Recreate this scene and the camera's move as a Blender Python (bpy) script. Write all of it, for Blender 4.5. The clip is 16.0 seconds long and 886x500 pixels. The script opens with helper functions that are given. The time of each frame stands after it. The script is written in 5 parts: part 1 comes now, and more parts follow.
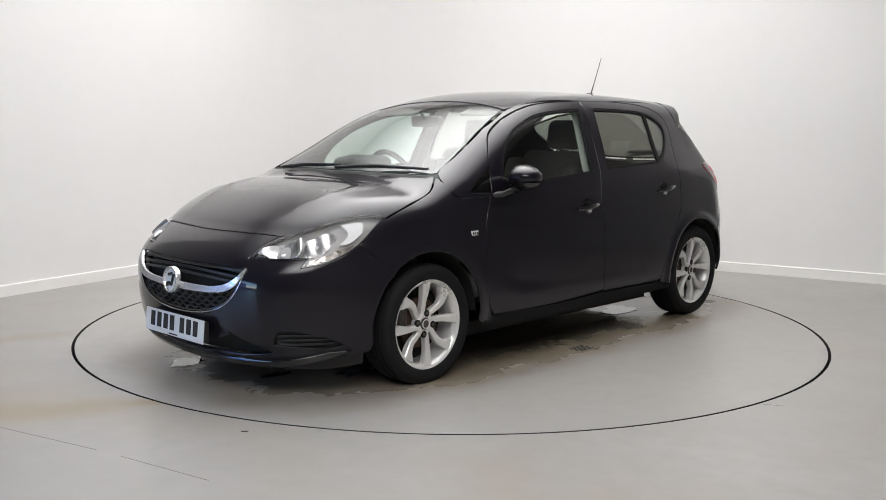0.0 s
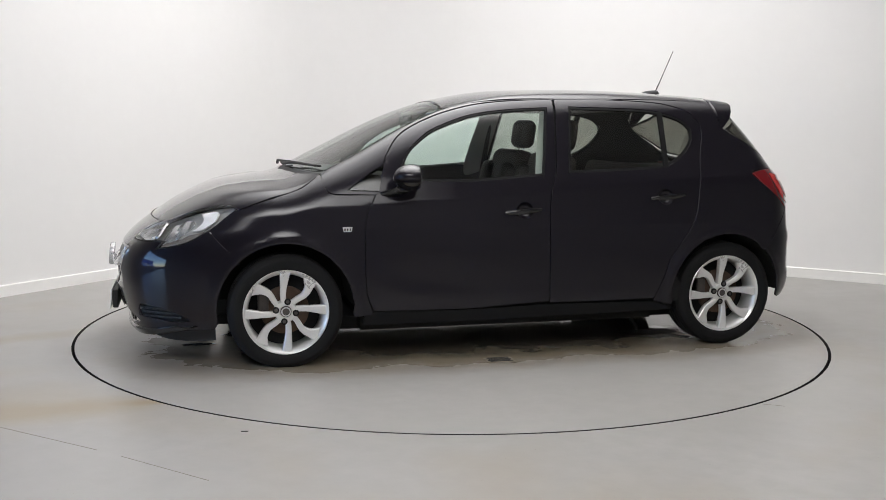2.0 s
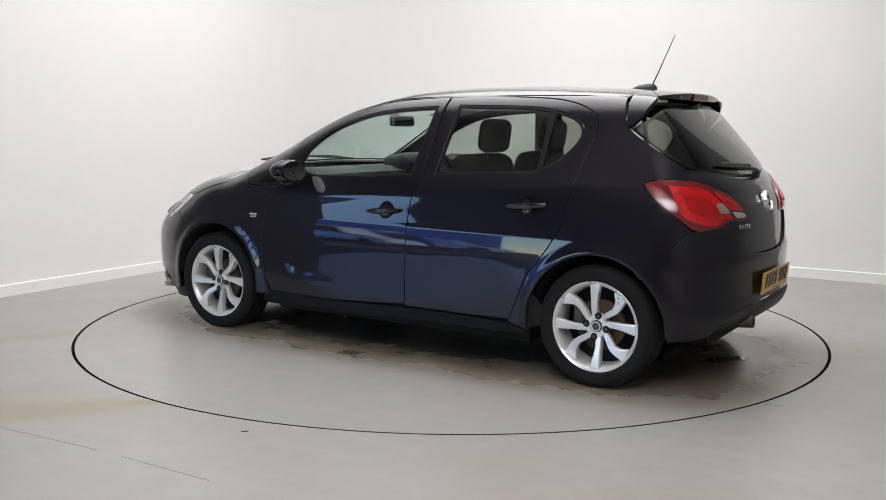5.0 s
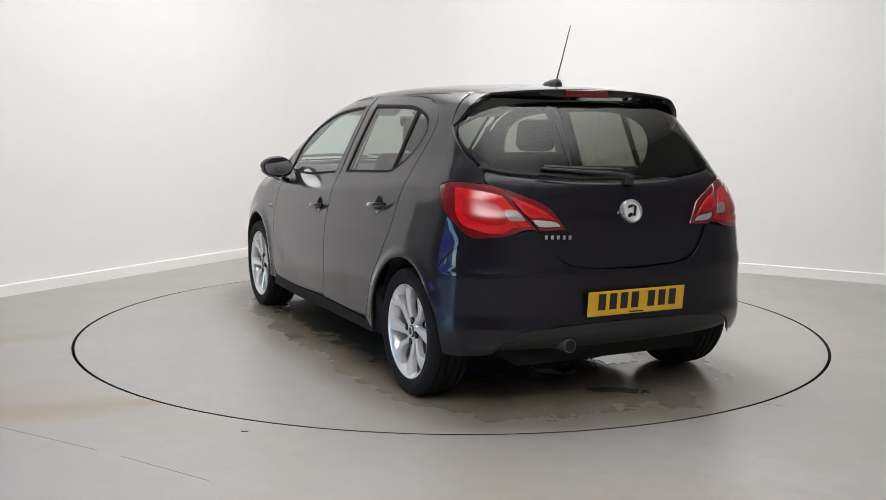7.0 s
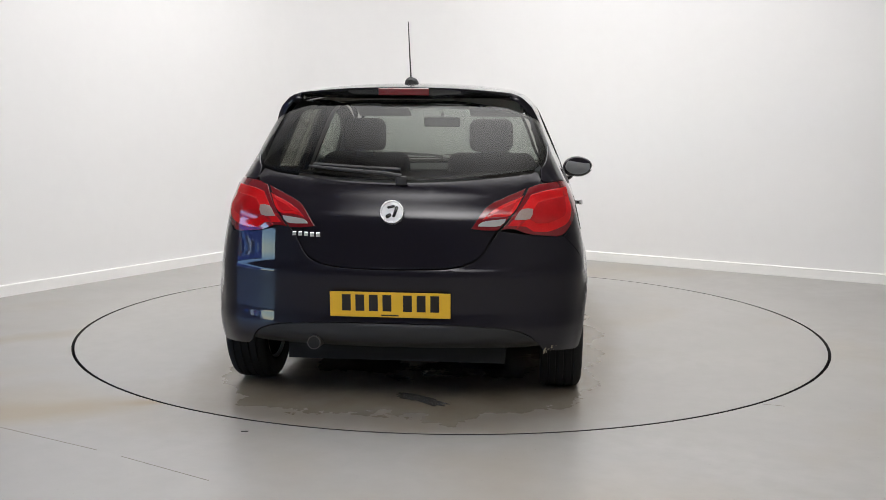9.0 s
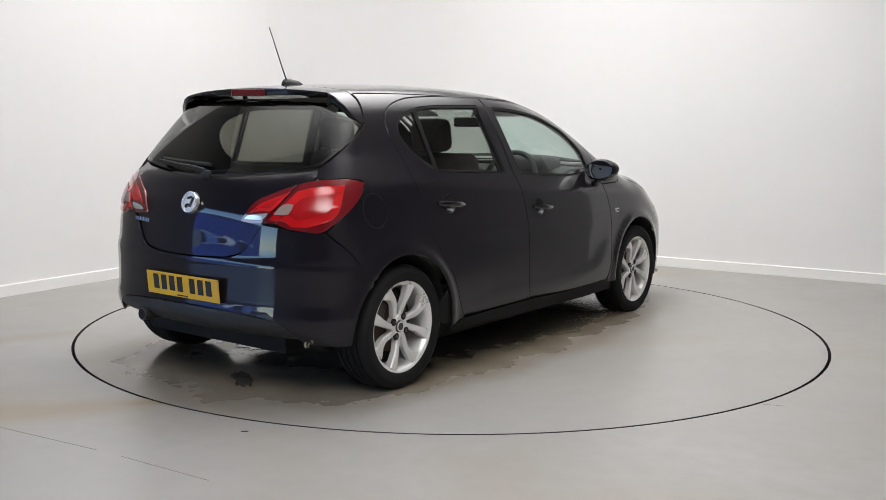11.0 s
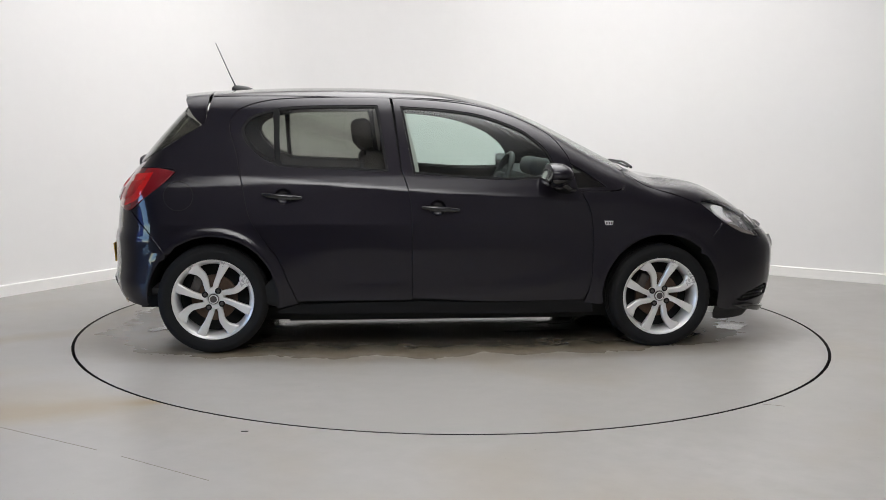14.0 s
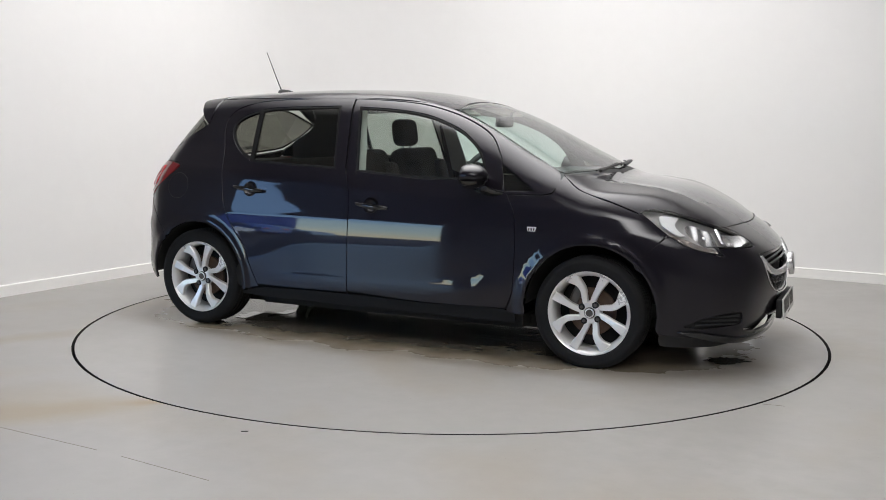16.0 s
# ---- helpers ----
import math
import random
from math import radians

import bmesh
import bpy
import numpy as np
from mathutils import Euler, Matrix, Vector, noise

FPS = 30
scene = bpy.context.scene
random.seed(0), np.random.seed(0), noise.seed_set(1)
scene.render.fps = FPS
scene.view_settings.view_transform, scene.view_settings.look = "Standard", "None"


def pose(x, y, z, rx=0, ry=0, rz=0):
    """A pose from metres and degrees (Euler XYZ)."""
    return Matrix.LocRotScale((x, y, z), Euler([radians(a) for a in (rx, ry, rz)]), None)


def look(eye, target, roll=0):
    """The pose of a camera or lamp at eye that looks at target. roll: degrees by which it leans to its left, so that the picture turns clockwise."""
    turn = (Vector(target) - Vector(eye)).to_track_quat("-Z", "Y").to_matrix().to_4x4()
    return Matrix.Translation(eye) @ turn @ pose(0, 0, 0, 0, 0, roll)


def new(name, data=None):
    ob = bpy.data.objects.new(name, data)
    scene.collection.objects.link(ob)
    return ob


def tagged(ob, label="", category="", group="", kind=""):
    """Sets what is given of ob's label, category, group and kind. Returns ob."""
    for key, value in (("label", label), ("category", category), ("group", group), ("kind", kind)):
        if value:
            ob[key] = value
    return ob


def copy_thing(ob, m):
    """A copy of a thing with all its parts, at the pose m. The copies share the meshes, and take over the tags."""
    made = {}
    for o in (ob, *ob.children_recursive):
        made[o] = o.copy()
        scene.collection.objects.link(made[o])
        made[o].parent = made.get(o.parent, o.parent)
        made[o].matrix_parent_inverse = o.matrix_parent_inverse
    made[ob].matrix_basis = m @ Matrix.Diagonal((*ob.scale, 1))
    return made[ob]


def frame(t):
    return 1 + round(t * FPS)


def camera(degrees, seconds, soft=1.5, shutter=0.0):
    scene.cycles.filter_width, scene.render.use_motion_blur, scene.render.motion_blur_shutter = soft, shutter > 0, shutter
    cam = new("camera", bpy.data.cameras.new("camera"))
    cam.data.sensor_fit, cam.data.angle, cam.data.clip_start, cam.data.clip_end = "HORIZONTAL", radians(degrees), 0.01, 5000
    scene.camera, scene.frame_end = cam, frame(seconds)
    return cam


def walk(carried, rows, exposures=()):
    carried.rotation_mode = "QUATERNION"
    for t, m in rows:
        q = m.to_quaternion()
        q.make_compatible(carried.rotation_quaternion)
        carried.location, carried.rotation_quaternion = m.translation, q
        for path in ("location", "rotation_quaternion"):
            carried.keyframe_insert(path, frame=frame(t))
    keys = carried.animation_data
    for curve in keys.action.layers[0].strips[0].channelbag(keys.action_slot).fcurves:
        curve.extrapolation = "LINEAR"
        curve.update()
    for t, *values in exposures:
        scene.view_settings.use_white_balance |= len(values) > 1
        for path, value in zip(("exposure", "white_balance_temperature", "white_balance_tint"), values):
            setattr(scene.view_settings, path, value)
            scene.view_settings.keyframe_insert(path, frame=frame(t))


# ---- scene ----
# ---- camera ----
cam = camera(48.91, 16.0, soft=0.7)
EYE, PITCH, YAW, ROLL = (0.0, -6.106, 1.26), -7.40, -0.474, 0.457


def aim():
    p, y = radians(PITCH), radians(YAW)
    ahead = Vector((math.sin(y) * math.cos(p), math.cos(y) * math.cos(p), math.sin(p)))
    return look(EYE, Vector(EYE) + ahead, ROLL)


walk(cam, [(0, aim()), (16, aim())])

# ---- world, sun and lamps ----
world = bpy.data.worlds.new("world")
scene.world = world
world.use_nodes = True
wn = world.node_tree.nodes
sky = wn.new("ShaderNodeTexSky")
sky.sky_type, sky.sun_disc = "NISHITA", False
sky.sun_elevation, sky.sun_rotation = radians(55), radians(120.3)
sky.air_density, sky.dust_density, sky.ozone_density = 1.0, 0.0, 6.0
wn["Background"].inputs["Strength"].default_value = 0.14
world.node_tree.links.new(sky.outputs[0], wn["Background"].inputs["Color"])
sun = new("sun", bpy.data.lights.new("sun", "SUN"))
sun.data.energy, sun.data.angle, sun.data.color = 2.0, radians(0.5), (1, 0.98, 0.95)
sun.matrix_world = look((8.63, -5.05, 14.28), (0, 0, 0))
scene.view_settings.exposure = 2.97

# room axes: A runs along the right wall, B along the left wall, corner at C
TURN = -30.3
A = Vector((math.cos(radians(TURN)), math.sin(radians(TURN)), 0))
B = Vector((-A.y, A.x, 0))
CORNER = Vector((-1.101, 4.384, 0))
ROOM_A, ROOM_B, ROOM_H = 9.6, 16.5, 3.9


def room(a, b, z=0.0):
    """A place in the room: a metres along the right wall, b metres along the left wall from the far corner."""
    return CORNER + A * a - B * b + Vector((0, 0, z))


ROOM_M = Matrix.Translation(CORNER) @ pose(0, 0, 0, 0, 0, TURN)


# unseen light panels: one over the table, one added to brighten the foreground
PANELS = ((3.1, 3.0, 6.2, 5.8, 0.88), (6.0, 8.2, 5.2, 3.8, 1.25))

# ---- materials ----


def material(name, color=(0.5, 0.5, 0.5), rough=0.5, metal=0.0, coat=0.0, spec=0.5, vary=0.0, grain=0.0, scale=20.0, bump=0.0, bump_scale=60.0, trans=0.0, ior=1.45, emit=0.0):
    m = bpy.data.materials.new(name)
    m.use_nodes = True
    n, l = m.node_tree.nodes, m.node_tree.links
    b = n["Principled BSDF"]
    b.inputs["Base Color"].default_value = (*color, 1)
    b.inputs["Roughness"].default_value, b.inputs["Metallic"].default_value = rough, metal
    b.inputs["Coat Weight"].default_value, b.inputs["Coat Roughness"].default_value = coat, 0.03
    b.inputs["Specular IOR Level"].default_value, b.inputs["IOR"].default_value = spec, ior
    b.inputs["Transmission Weight"].default_value = trans
    if emit:
        b.inputs["Emission Color"].default_value = (*color, 1)
        b.inputs["Emission Strength"].default_value = emit
    if vary or grain or bump:
        co = n.new("ShaderNodeTexCoord")
    if vary or grain:
        big, small = n.new("ShaderNodeTexNoise"), n.new("ShaderNodeTexNoise")
        big.inputs["Scale"].default_value, small.inputs["Scale"].default_value = scale * 0.08, scale
        big.inputs["Detail"].default_value = small.inputs["Detail"].default_value = 6
        add = n.new("ShaderNodeMath")
        add.operation = "MULTIPLY_ADD"
        ramp = n.new("ShaderNodeMapRange")
        ramp.inputs["To Min"].default_value, ramp.inputs["To Max"].default_value = 1 - vary, 1 + vary
        ramp.inputs["From Min"].default_value, ramp.inputs["From Max"].default_value = 0.3, 0.7 + grain * 0.5
        for t in (big, small):
            l.new(co.outputs["Object"], t.inputs["Vector"])
        l.new(small.outputs["Fac"], add.inputs[0])
        add.inputs[1].default_value = grain
        l.new(big.outputs["Fac"], add.inputs[2])
        l.new(add.outputs[0], ramp.inputs["Value"])
        mix = n.new("ShaderNodeVectorMath")
        mix.operation = "SCALE"
        mix.inputs[0].default_value = color
        l.new(ramp.outputs[0], mix.inputs["Scale"])
        l.new(mix.outputs[0], b.inputs["Base Color"])
        rr = n.new("ShaderNodeMapRange")
        rr.inputs["To Min"].default_value, rr.inputs["To Max"].default_value = max(0, rough - 0.1 * vary - 0.03), min(1, rough + 0.2 * vary + 0.03)
        l.new(add.outputs[0], rr.inputs["Value"])
        l.new(rr.outputs[0], b.inputs["Roughness"])
    if bump:
        t, bp = n.new("ShaderNodeTexNoise"), n.new("ShaderNodeBump")
        t.inputs["Scale"].default_value, t.inputs["Detail"].default_value = bump_scale, 4
        bp.inputs["Strength"].default_value, bp.inputs["Distance"].default_value = bump, 0.004
        l.new(co.outputs["Object"], t.inputs["Vector"])
        l.new(t.outputs["Fac"], bp.inputs["Height"])
        l.new(bp.outputs[0], b.inputs["Normal"])
    return m


def pane_material(name, tint, gloss=0.0):
    """Thin glass: a clear tinted sheet with a mirror coat that grows towards grazing."""
    m = bpy.data.materials.new(name)
    m.use_nodes = True
    n, l = m.node_tree.nodes, m.node_tree.links
    n.remove(n["Principled BSDF"])
    clear, shine, mix, edge = n.new("ShaderNodeBsdfTransparent"), n.new("ShaderNodeBsdfGlossy"), n.new("ShaderNodeMixShader"), n.new("ShaderNodeLayerWeight")
    curve, scale = n.new("ShaderNodeMath"), n.new("ShaderNodeMath")
    curve.operation, scale.operation = "POWER", "MULTIPLY_ADD"
    clear.inputs["Color"].default_value = (*tint, 1)
    shine.inputs["Roughness"].default_value = 0.015
    edge.inputs["Blend"].default_value = 0.5
    curve.inputs[1].default_value = 4.5
    scale.inputs[1].default_value, scale.inputs[2].default_value = 0.9, 0.05 + gloss
    l.new(edge.outputs["Facing"], curve.inputs[0])
    l.new(curve.outputs[0], scale.inputs[0])
    l.new(scale.outputs[0], mix.inputs[0])
    l.new(clear.outputs[0], mix.inputs[1])
    l.new(shine.outputs[0], mix.inputs[2])
    l.new(mix.outputs[0], n["Material Output"].inputs["Surface"])
    return m


PAINT = material("car_paint", (0.0096, 0.0082, 0.0125), rough=0.34, metal=0.3, coat=1.0, spec=0.1, vary=0.06, grain=0.4, scale=900)
PAINT.node_tree.nodes["Principled BSDF"].inputs["Coat IOR"].default_value = 1.41
PLASTIC = material("black_plastic", (0.020, 0.020, 0.021), rough=0.5, vary=0.15, grain=0.5, scale=120, bump=0.15, bump_scale=500)
SEAL = material("seal_rubber", (0.007, 0.007, 0.0075), rough=0.65, spec=0.2)
GLOSS_BLACK = material("gloss_black", (0.009, 0.009, 0.010), rough=0.12, coat=0.6)
VOID = material("dark_cavity", (0.010, 0.010, 0.010), rough=0.9)
RUBBER = material("tyre_rubber", (0.0085, 0.0085, 0.009), rough=0.75, spec=0.3, vary=0.25, grain=0.5, scale=60, bump=0.2, bump_scale=300)
BRIGHT = material("satin_chrome", (0.88, 0.88, 0.89), rough=0.22, metal=0.75)
SILVER = material("silver_alloy", (0.76, 0.75, 0.737), rough=0.27, metal=0.38, coat=0.6, vary=0.06, grain=0.4, scale=80)
STEEL = material("dark_steel", (0.10, 0.09, 0.085), rough=0.45, metal=0.7, vary=0.4, grain=0.5, scale=60)
CHROME = material("chrome", (0.82, 0.83, 0.85), rough=0.06, metal=1.0)
CLEAR = pane_material("clear_glass", (0.80, 0.90, 0.86), 0.05)
SCREEN_GLASS = pane_material("screen_glass", (0.80, 0.90, 0.87), 0.05)
TINTED = pane_material("tinted_glass", (0.51, 0.53, 0.49), 0.04)
REAR_TINT = pane_material("dark_tinted_glass", (0.30, 0.30, 0.27), 0.03)
LENS = pane_material("lamp_lens", (0.97, 0.97, 0.97))
RED_LENS = material("red_lens", (0.55, 0.006, 0.008), rough=0.06, coat=1.0, vary=0.15, grain=0.6, scale=150)
DEEP_RED = material("deep_red_lens", (0.36, 0.005, 0.007), rough=0.12, coat=0.6, vary=0.25, grain=0.6, scale=200)
DARK_RED = material("dark_red_lens", (0.16, 0.006, 0.010), rough=0.06, coat=1.0)
SMOKE_LENS = material("smoked_lens", (0.30, 0.22, 0.20), rough=0.08, coat=1.0, vary=0.2, grain=0.6, scale=120)
FABRIC = material("seat_fabric", (0.050, 0.042, 0.038), rough=0.9, vary=0.2, grain=0.6, scale=60, bump=0.12, bump_scale=200)
TRIM = material("interior_trim", (0.05, 0.05, 0.052), rough=0.65, vary=0.1, grain=0.5, scale=60)
LIGHT_TRIM = material("pale_lining", (0.45, 0.43, 0.40), rough=0.85, vary=0.05, grain=0.5, scale=60)
WHITE_PLATE = material("white_plate", (0.80, 0.80, 0.79), rough=0.3, coat=0.4, vary=0.03, grain=0.4, scale=60)
YELLOW_PLATE = material("yellow_plate", (0.72, 0.42, 0.02), rough=0.3, coat=0.4, vary=0.04, grain=0.4, scale=60)
INK = material("plate_ink", (0.015, 0.013, 0.012), rough=0.4)
MIRROR = material("mirror_glass", (0.85, 0.87, 0.87), rough=0.02, metal=1.0)
RUST = material("rusty_iron", (0.075, 0.048, 0.034), rough=0.8, vary=0.5, grain=0.7, scale=40)
WALL = material("white_wall_paint", (0.76, 0.75, 0.745), rough=0.75, vary=0.025, grain=0.4, scale=9, bump=0.05, bump_scale=140)
SKIRT = material("skirting_paint", (0.80, 0.79, 0.775), rough=0.45, vary=0.03, grain=0.4, scale=14)
CEILING = material("ceiling_paint", (0.5, 0.5, 0.5), rough=0.85, vary=0.02, grain=0.3, scale=6)
# tones of the unseen walls, picked for what the car reflects
CHARCOAL = material("unseen_wall_charcoal", (0.07, 0.07, 0.072), rough=0.85, vary=0.2, grain=0.5, scale=5)
GREY = material("unseen_wall_mid_grey", (0.19, 0.188, 0.186), rough=0.85, vary=0.1, grain=0.5, scale=5)
PLAIN = material("unseen_wall_pale_grey", (0.30, 0.296, 0.29), rough=0.8, vary=0.06, grain=0.5, scale=5)
REFLECTOR = material("lamp_reflector", (0.60, 0.60, 0.61), rough=0.24, metal=0.85)
# blue of the added shed, set by the tint it reflects into the car
BACKDROP_BLUE = material("backdrop_blue", (0.02, 0.05, 0.27), rough=0.5, vary=0.25, grain=0.5, scale=3)
ASPHALT = material("yard_asphalt", (0.028, 0.028, 0.032), rough=0.95, vary=0.3, grain=0.6, scale=12, bump=0.4, bump_scale=90)
# the gap's shade put into the colour; the scratch shares it
GAP = material("turntable_gap", (0.005, 0.004, 0.003), rough=0.9)
JOINT = material("joint_line", (0.235, 0.215, 0.185), rough=0.8)


def diffuser_material(wide, deep, strength):
    """Translucent cover of an added lamp, brightest in the middle, fading to its rim."""
    m = material("lamp_diffuser", (1.0, 0.99, 0.985), rough=0.5, emit=strength)
    n, l = m.node_tree.nodes, m.node_tree.links
    sep = n.new("ShaderNodeSeparateXYZ")
    l.new(n.new("ShaderNodeTexCoord").outputs["Object"], sep.inputs[0])
    falls = []
    for axis, half in ((0, wide / 2), (1, deep / 2)):
        u, q, f, p = (n.new("ShaderNodeMath") for _ in range(4))
        u.operation, q.operation, f.operation, p.operation = "DIVIDE", "MULTIPLY", "SUBTRACT", "POWER"
        u.inputs[1].default_value, f.inputs[0].default_value, p.inputs[1].default_value = half, 1.0, 1.7
        l.new(sep.outputs[axis], u.inputs[0])
        l.new(u.outputs[0], q.inputs[0])
        l.new(u.outputs[0], q.inputs[1])
        l.new(q.outputs[0], f.inputs[1])
        l.new(f.outputs[0], p.inputs[0])
        falls.append(p)
    both_ways, power = n.new("ShaderNodeMath"), n.new("ShaderNodeMath")
    both_ways.operation = power.operation = "MULTIPLY"
    l.new(falls[0].outputs[0], both_ways.inputs[0])
    l.new(falls[1].outputs[0], both_ways.inputs[1])
    l.new(both_ways.outputs[0], power.inputs[0])
    power.inputs[1].default_value = strength
    l.new(power.outputs[0], n["Principled BSDF"].inputs["Emission Strength"])
    return m


def floor_material(name, stain, stains=(), wet=False):
    """Painted concrete: warm grey, soft blotches, faint brown stains, low gloss."""
    m = bpy.data.materials.new(name)
    m.use_nodes = True
    n, l = m.node_tree.nodes, m.node_tree.links
    b = n["Principled BSDF"]
    co = n.new("ShaderNodeTexCoord")

    def noisy(scale, detail, rough=0.55):
        t = n.new("ShaderNodeTexNoise")
        t.inputs["Scale"].default_value, t.inputs["Detail"].default_value, t.inputs["Roughness"].default_value = scale, detail, rough
        l.new(co.outputs["Object"], t.inputs["Vector"])
        return t

    def blend(fac, lo, hi, c1, c2):
        r, x = n.new("ShaderNodeMapRange"), n.new("ShaderNodeMix")
        x.data_type = "RGBA"
        r.inputs["From Min"].default_value, r.inputs["From Max"].default_value = lo, hi
        l.new(fac, r.inputs["Value"])
        l.new(r.outputs[0], x.inputs["Factor"])
        for i, c in ((6, c1), (7, c2)):
            if isinstance(c, tuple):
                x.inputs[i].default_value = (*c, 1)
            else:
                l.new(c, x.inputs[i])
        return x.outputs[2]

    base = blend(noisy(0.7, 5).outputs["Fac"], 0.3, 0.7, (0.315, 0.304, 0.288), (0.365, 0.353, 0.336))
    fine = blend(noisy(9, 6).outputs["Fac"], 0.25, 0.8, (0.305, 0.294, 0.278), base)
    stained = blend(noisy(0.45, 4, 0.6).outputs["Fac"], 0.56, 0.85, fine, stain)
    speck = blend(noisy(60, 2).outputs["Fac"], 0.74, 0.80, stained, (0.22, 0.19, 0.16))
    # long brown stains of their own shape
    where = n.new("ShaderNodeNewGeometry")
    for sx, sy, rx, ry, turn, much in stains:
        mp = n.new("ShaderNodeMapping")
        mp.vector_type = "TEXTURE"
        mp.inputs["Location"].default_value, mp.inputs["Rotation"].default_value, mp.inputs["Scale"].default_value = (sx, sy, 0), (0, 0, radians(turn)), (rx, ry, 1)
        l.new(where.outputs["Position"], mp.inputs["Vector"])
        ln, ad = n.new("ShaderNodeVectorMath"), n.new("ShaderNodeMath")
        ln.operation, ad.operation = "LENGTH", "MULTIPLY_ADD"
        l.new(mp.outputs[0], ln.inputs[0])
        l.new(noisy(1.6, 6, 0.6).outputs["Fac"], ad.inputs[0])
        ad.inputs[1].default_value = 1.4
        l.new(ln.outputs["Value"], ad.inputs[2])
        speck = blend(ad.outputs[0], 1.65, 0.9, speck, tuple(0.34 - (0.34 - c) * much for c in stain))
    l.new(speck, b.inputs["Base Color"])
    r = n.new("ShaderNodeMapRange")
    r.inputs["To Min"].default_value, r.inputs["To Max"].default_value = 0.25, 0.39
    l.new(noisy(2.2, 6).outputs["Fac"], r.inputs["Value"])
    l.new(r.outputs[0], b.inputs["Roughness"])
    if wet:
        # damp and wet ground under the car: a squarish uneven shape that turns with the table
        mp, sep, dist = n.new("ShaderNodeMapping"), n.new("ShaderNodeSeparateXYZ"), n.new("ShaderNodeMath")
        mp.vector_type = "TEXTURE"
        mp.inputs["Location"].default_value, mp.inputs["Scale"].default_value = (-0.134, 0.092, 0), (2.02, 1.02, 1)
        l.new(co.outputs["Object"], mp.inputs["Vector"])
        l.new(mp.outputs[0], sep.inputs[0])
        dist.operation = "ADD"
        for i in (0, 1):
            pw, ab = n.new("ShaderNodeMath"), n.new("ShaderNodeMath")
            ab.operation, pw.operation = "ABSOLUTE", "POWER"
            pw.inputs[1].default_value = 3.5
            l.new(sep.outputs[i], ab.inputs[0])
            l.new(ab.outputs[0], pw.inputs[0])
            l.new(pw.outputs[0], dist.inputs[i])
        rag = n.new("ShaderNodeMath")
        rag.operation = "MULTIPLY_ADD"
        l.new(noisy(2.4, 7, 0.62).outputs["Fac"], rag.inputs[0])
        rag.inputs[1].default_value = 1.5
        l.new(dist.outputs[0], rag.inputs[2])
        tint = blend(rag.outputs[0], 2.35, 1.30, speck, (0.220, 0.182, 0.132))
        tint = blend(rag.outputs[0], 1.25, 0.75, tint, (0.115, 0.10, 0.082))
        l.new(tint, b.inputs["Base Color"])
        rw = n.new("ShaderNodeMapRange")
        rw.inputs["From Min"].default_value, rw.inputs["From Max"].default_value = 1.75, 0.9
        rw.inputs["To Min"].default_value, rw.inputs["To Max"].default_value = 1.0, 0.22
        l.new(rag.outputs[0], rw.inputs["Value"])
        mul = n.new("ShaderNodeMath")
        mul.operation = "MULTIPLY"
        l.new(rw.outputs[0], mul.inputs[0])
        l.new(r.outputs[0], mul.inputs[1])
        l.new(mul.outputs[0], b.inputs["Roughness"])
    b.inputs["Specular IOR Level"].default_value = 0.5
    bp = n.new("ShaderNodeBump")
    bp.inputs["Strength"].default_value, bp.inputs["Distance"].default_value = 0.06, 0.003
    l.new(noisy(35, 5).outputs["Fac"], bp.inputs["Height"])
    l.new(bp.outputs[0], b.inputs["Normal"])
    return m


FLOOR = floor_material("painted_concrete", (0.285, 0.235, 0.165), ((-1.85, -2.02, 0.85, 0.20, 20, 1.0), (-2.75, -0.75, 0.8, 0.16, 36, 0.9), (-1.36, -1.84, 0.20, 0.07, 10, 1.2), (-2.3, -1.4, 0.5, 0.2, 25, 0.5)))
DISC = floor_material("turntable_concrete", (0.285, 0.235, 0.165), wet=True)
WATER = material("standing_water", (0.10, 0.095, 0.085), rough=0.03, coat=0.5)
DAMP = material("damp_concrete", (0.235, 0.205, 0.162), rough=0.2, vary=0.25, grain=0.6, scale=8)

# ---- mesh helpers ----


def mesh_object(name, verts, faces, mat, parent=None, label="", smooth=True, normals=None):
    me = bpy.data.meshes.new(name)
    me.from_pydata([tuple(map(float, v)) for v in verts], [], [tuple(f) for f in faces])
    me.materials.append(mat)
    if smooth:
        me.polygons.foreach_set("use_smooth", [True] * len(me.polygons))
    if normals is not None:
        me.normals_split_custom_set_from_vertices([tuple(map(float, v)) for v in normals])
    me.update()
    ob = new(name, me)
    if parent:
        ob.parent = parent
    if label:
        ob["label"] = label
    return ob


def part(name, bm, mat, parent=None, label="", smooth=False, recalc=True):
    """Links a bmesh as one mesh object under a thing or a part."""
    me = bpy.data.meshes.new(name)
    if recalc:
        bmesh.ops.recalc_face_normals(bm, faces=bm.faces)
    bm.to_mesh(me)
    bm.free()
    me.materials.append(mat)
    if smooth:
        me.polygons.foreach_set("use_smooth", [True] * len(me.polygons))
        me.set_sharp_from_angle(angle=radians(38))
    ob = new(name, me)
    if parent:
        ob.parent = parent
    if label:
        ob["label"] = label
    return ob


def add_box(bm, size, m=Matrix(), bevel=0.0, segments=2):
    fresh = bmesh.ops.create_cube(bm, size=1.0, matrix=m @ Matrix.Diagonal((*size, 1)))["verts"]
    if bevel:
        edges = {e for v in fresh for e in v.link_edges}
        bmesh.ops.bevel(bm, geom=list(edges), offset=bevel, segments=segments, affect="EDGES", profile=0.5)
    return bm


def box(size, m=Matrix(), bevel=0.0, segments=2):
    return add_box(bmesh.new(), size, m, bevel, segments)


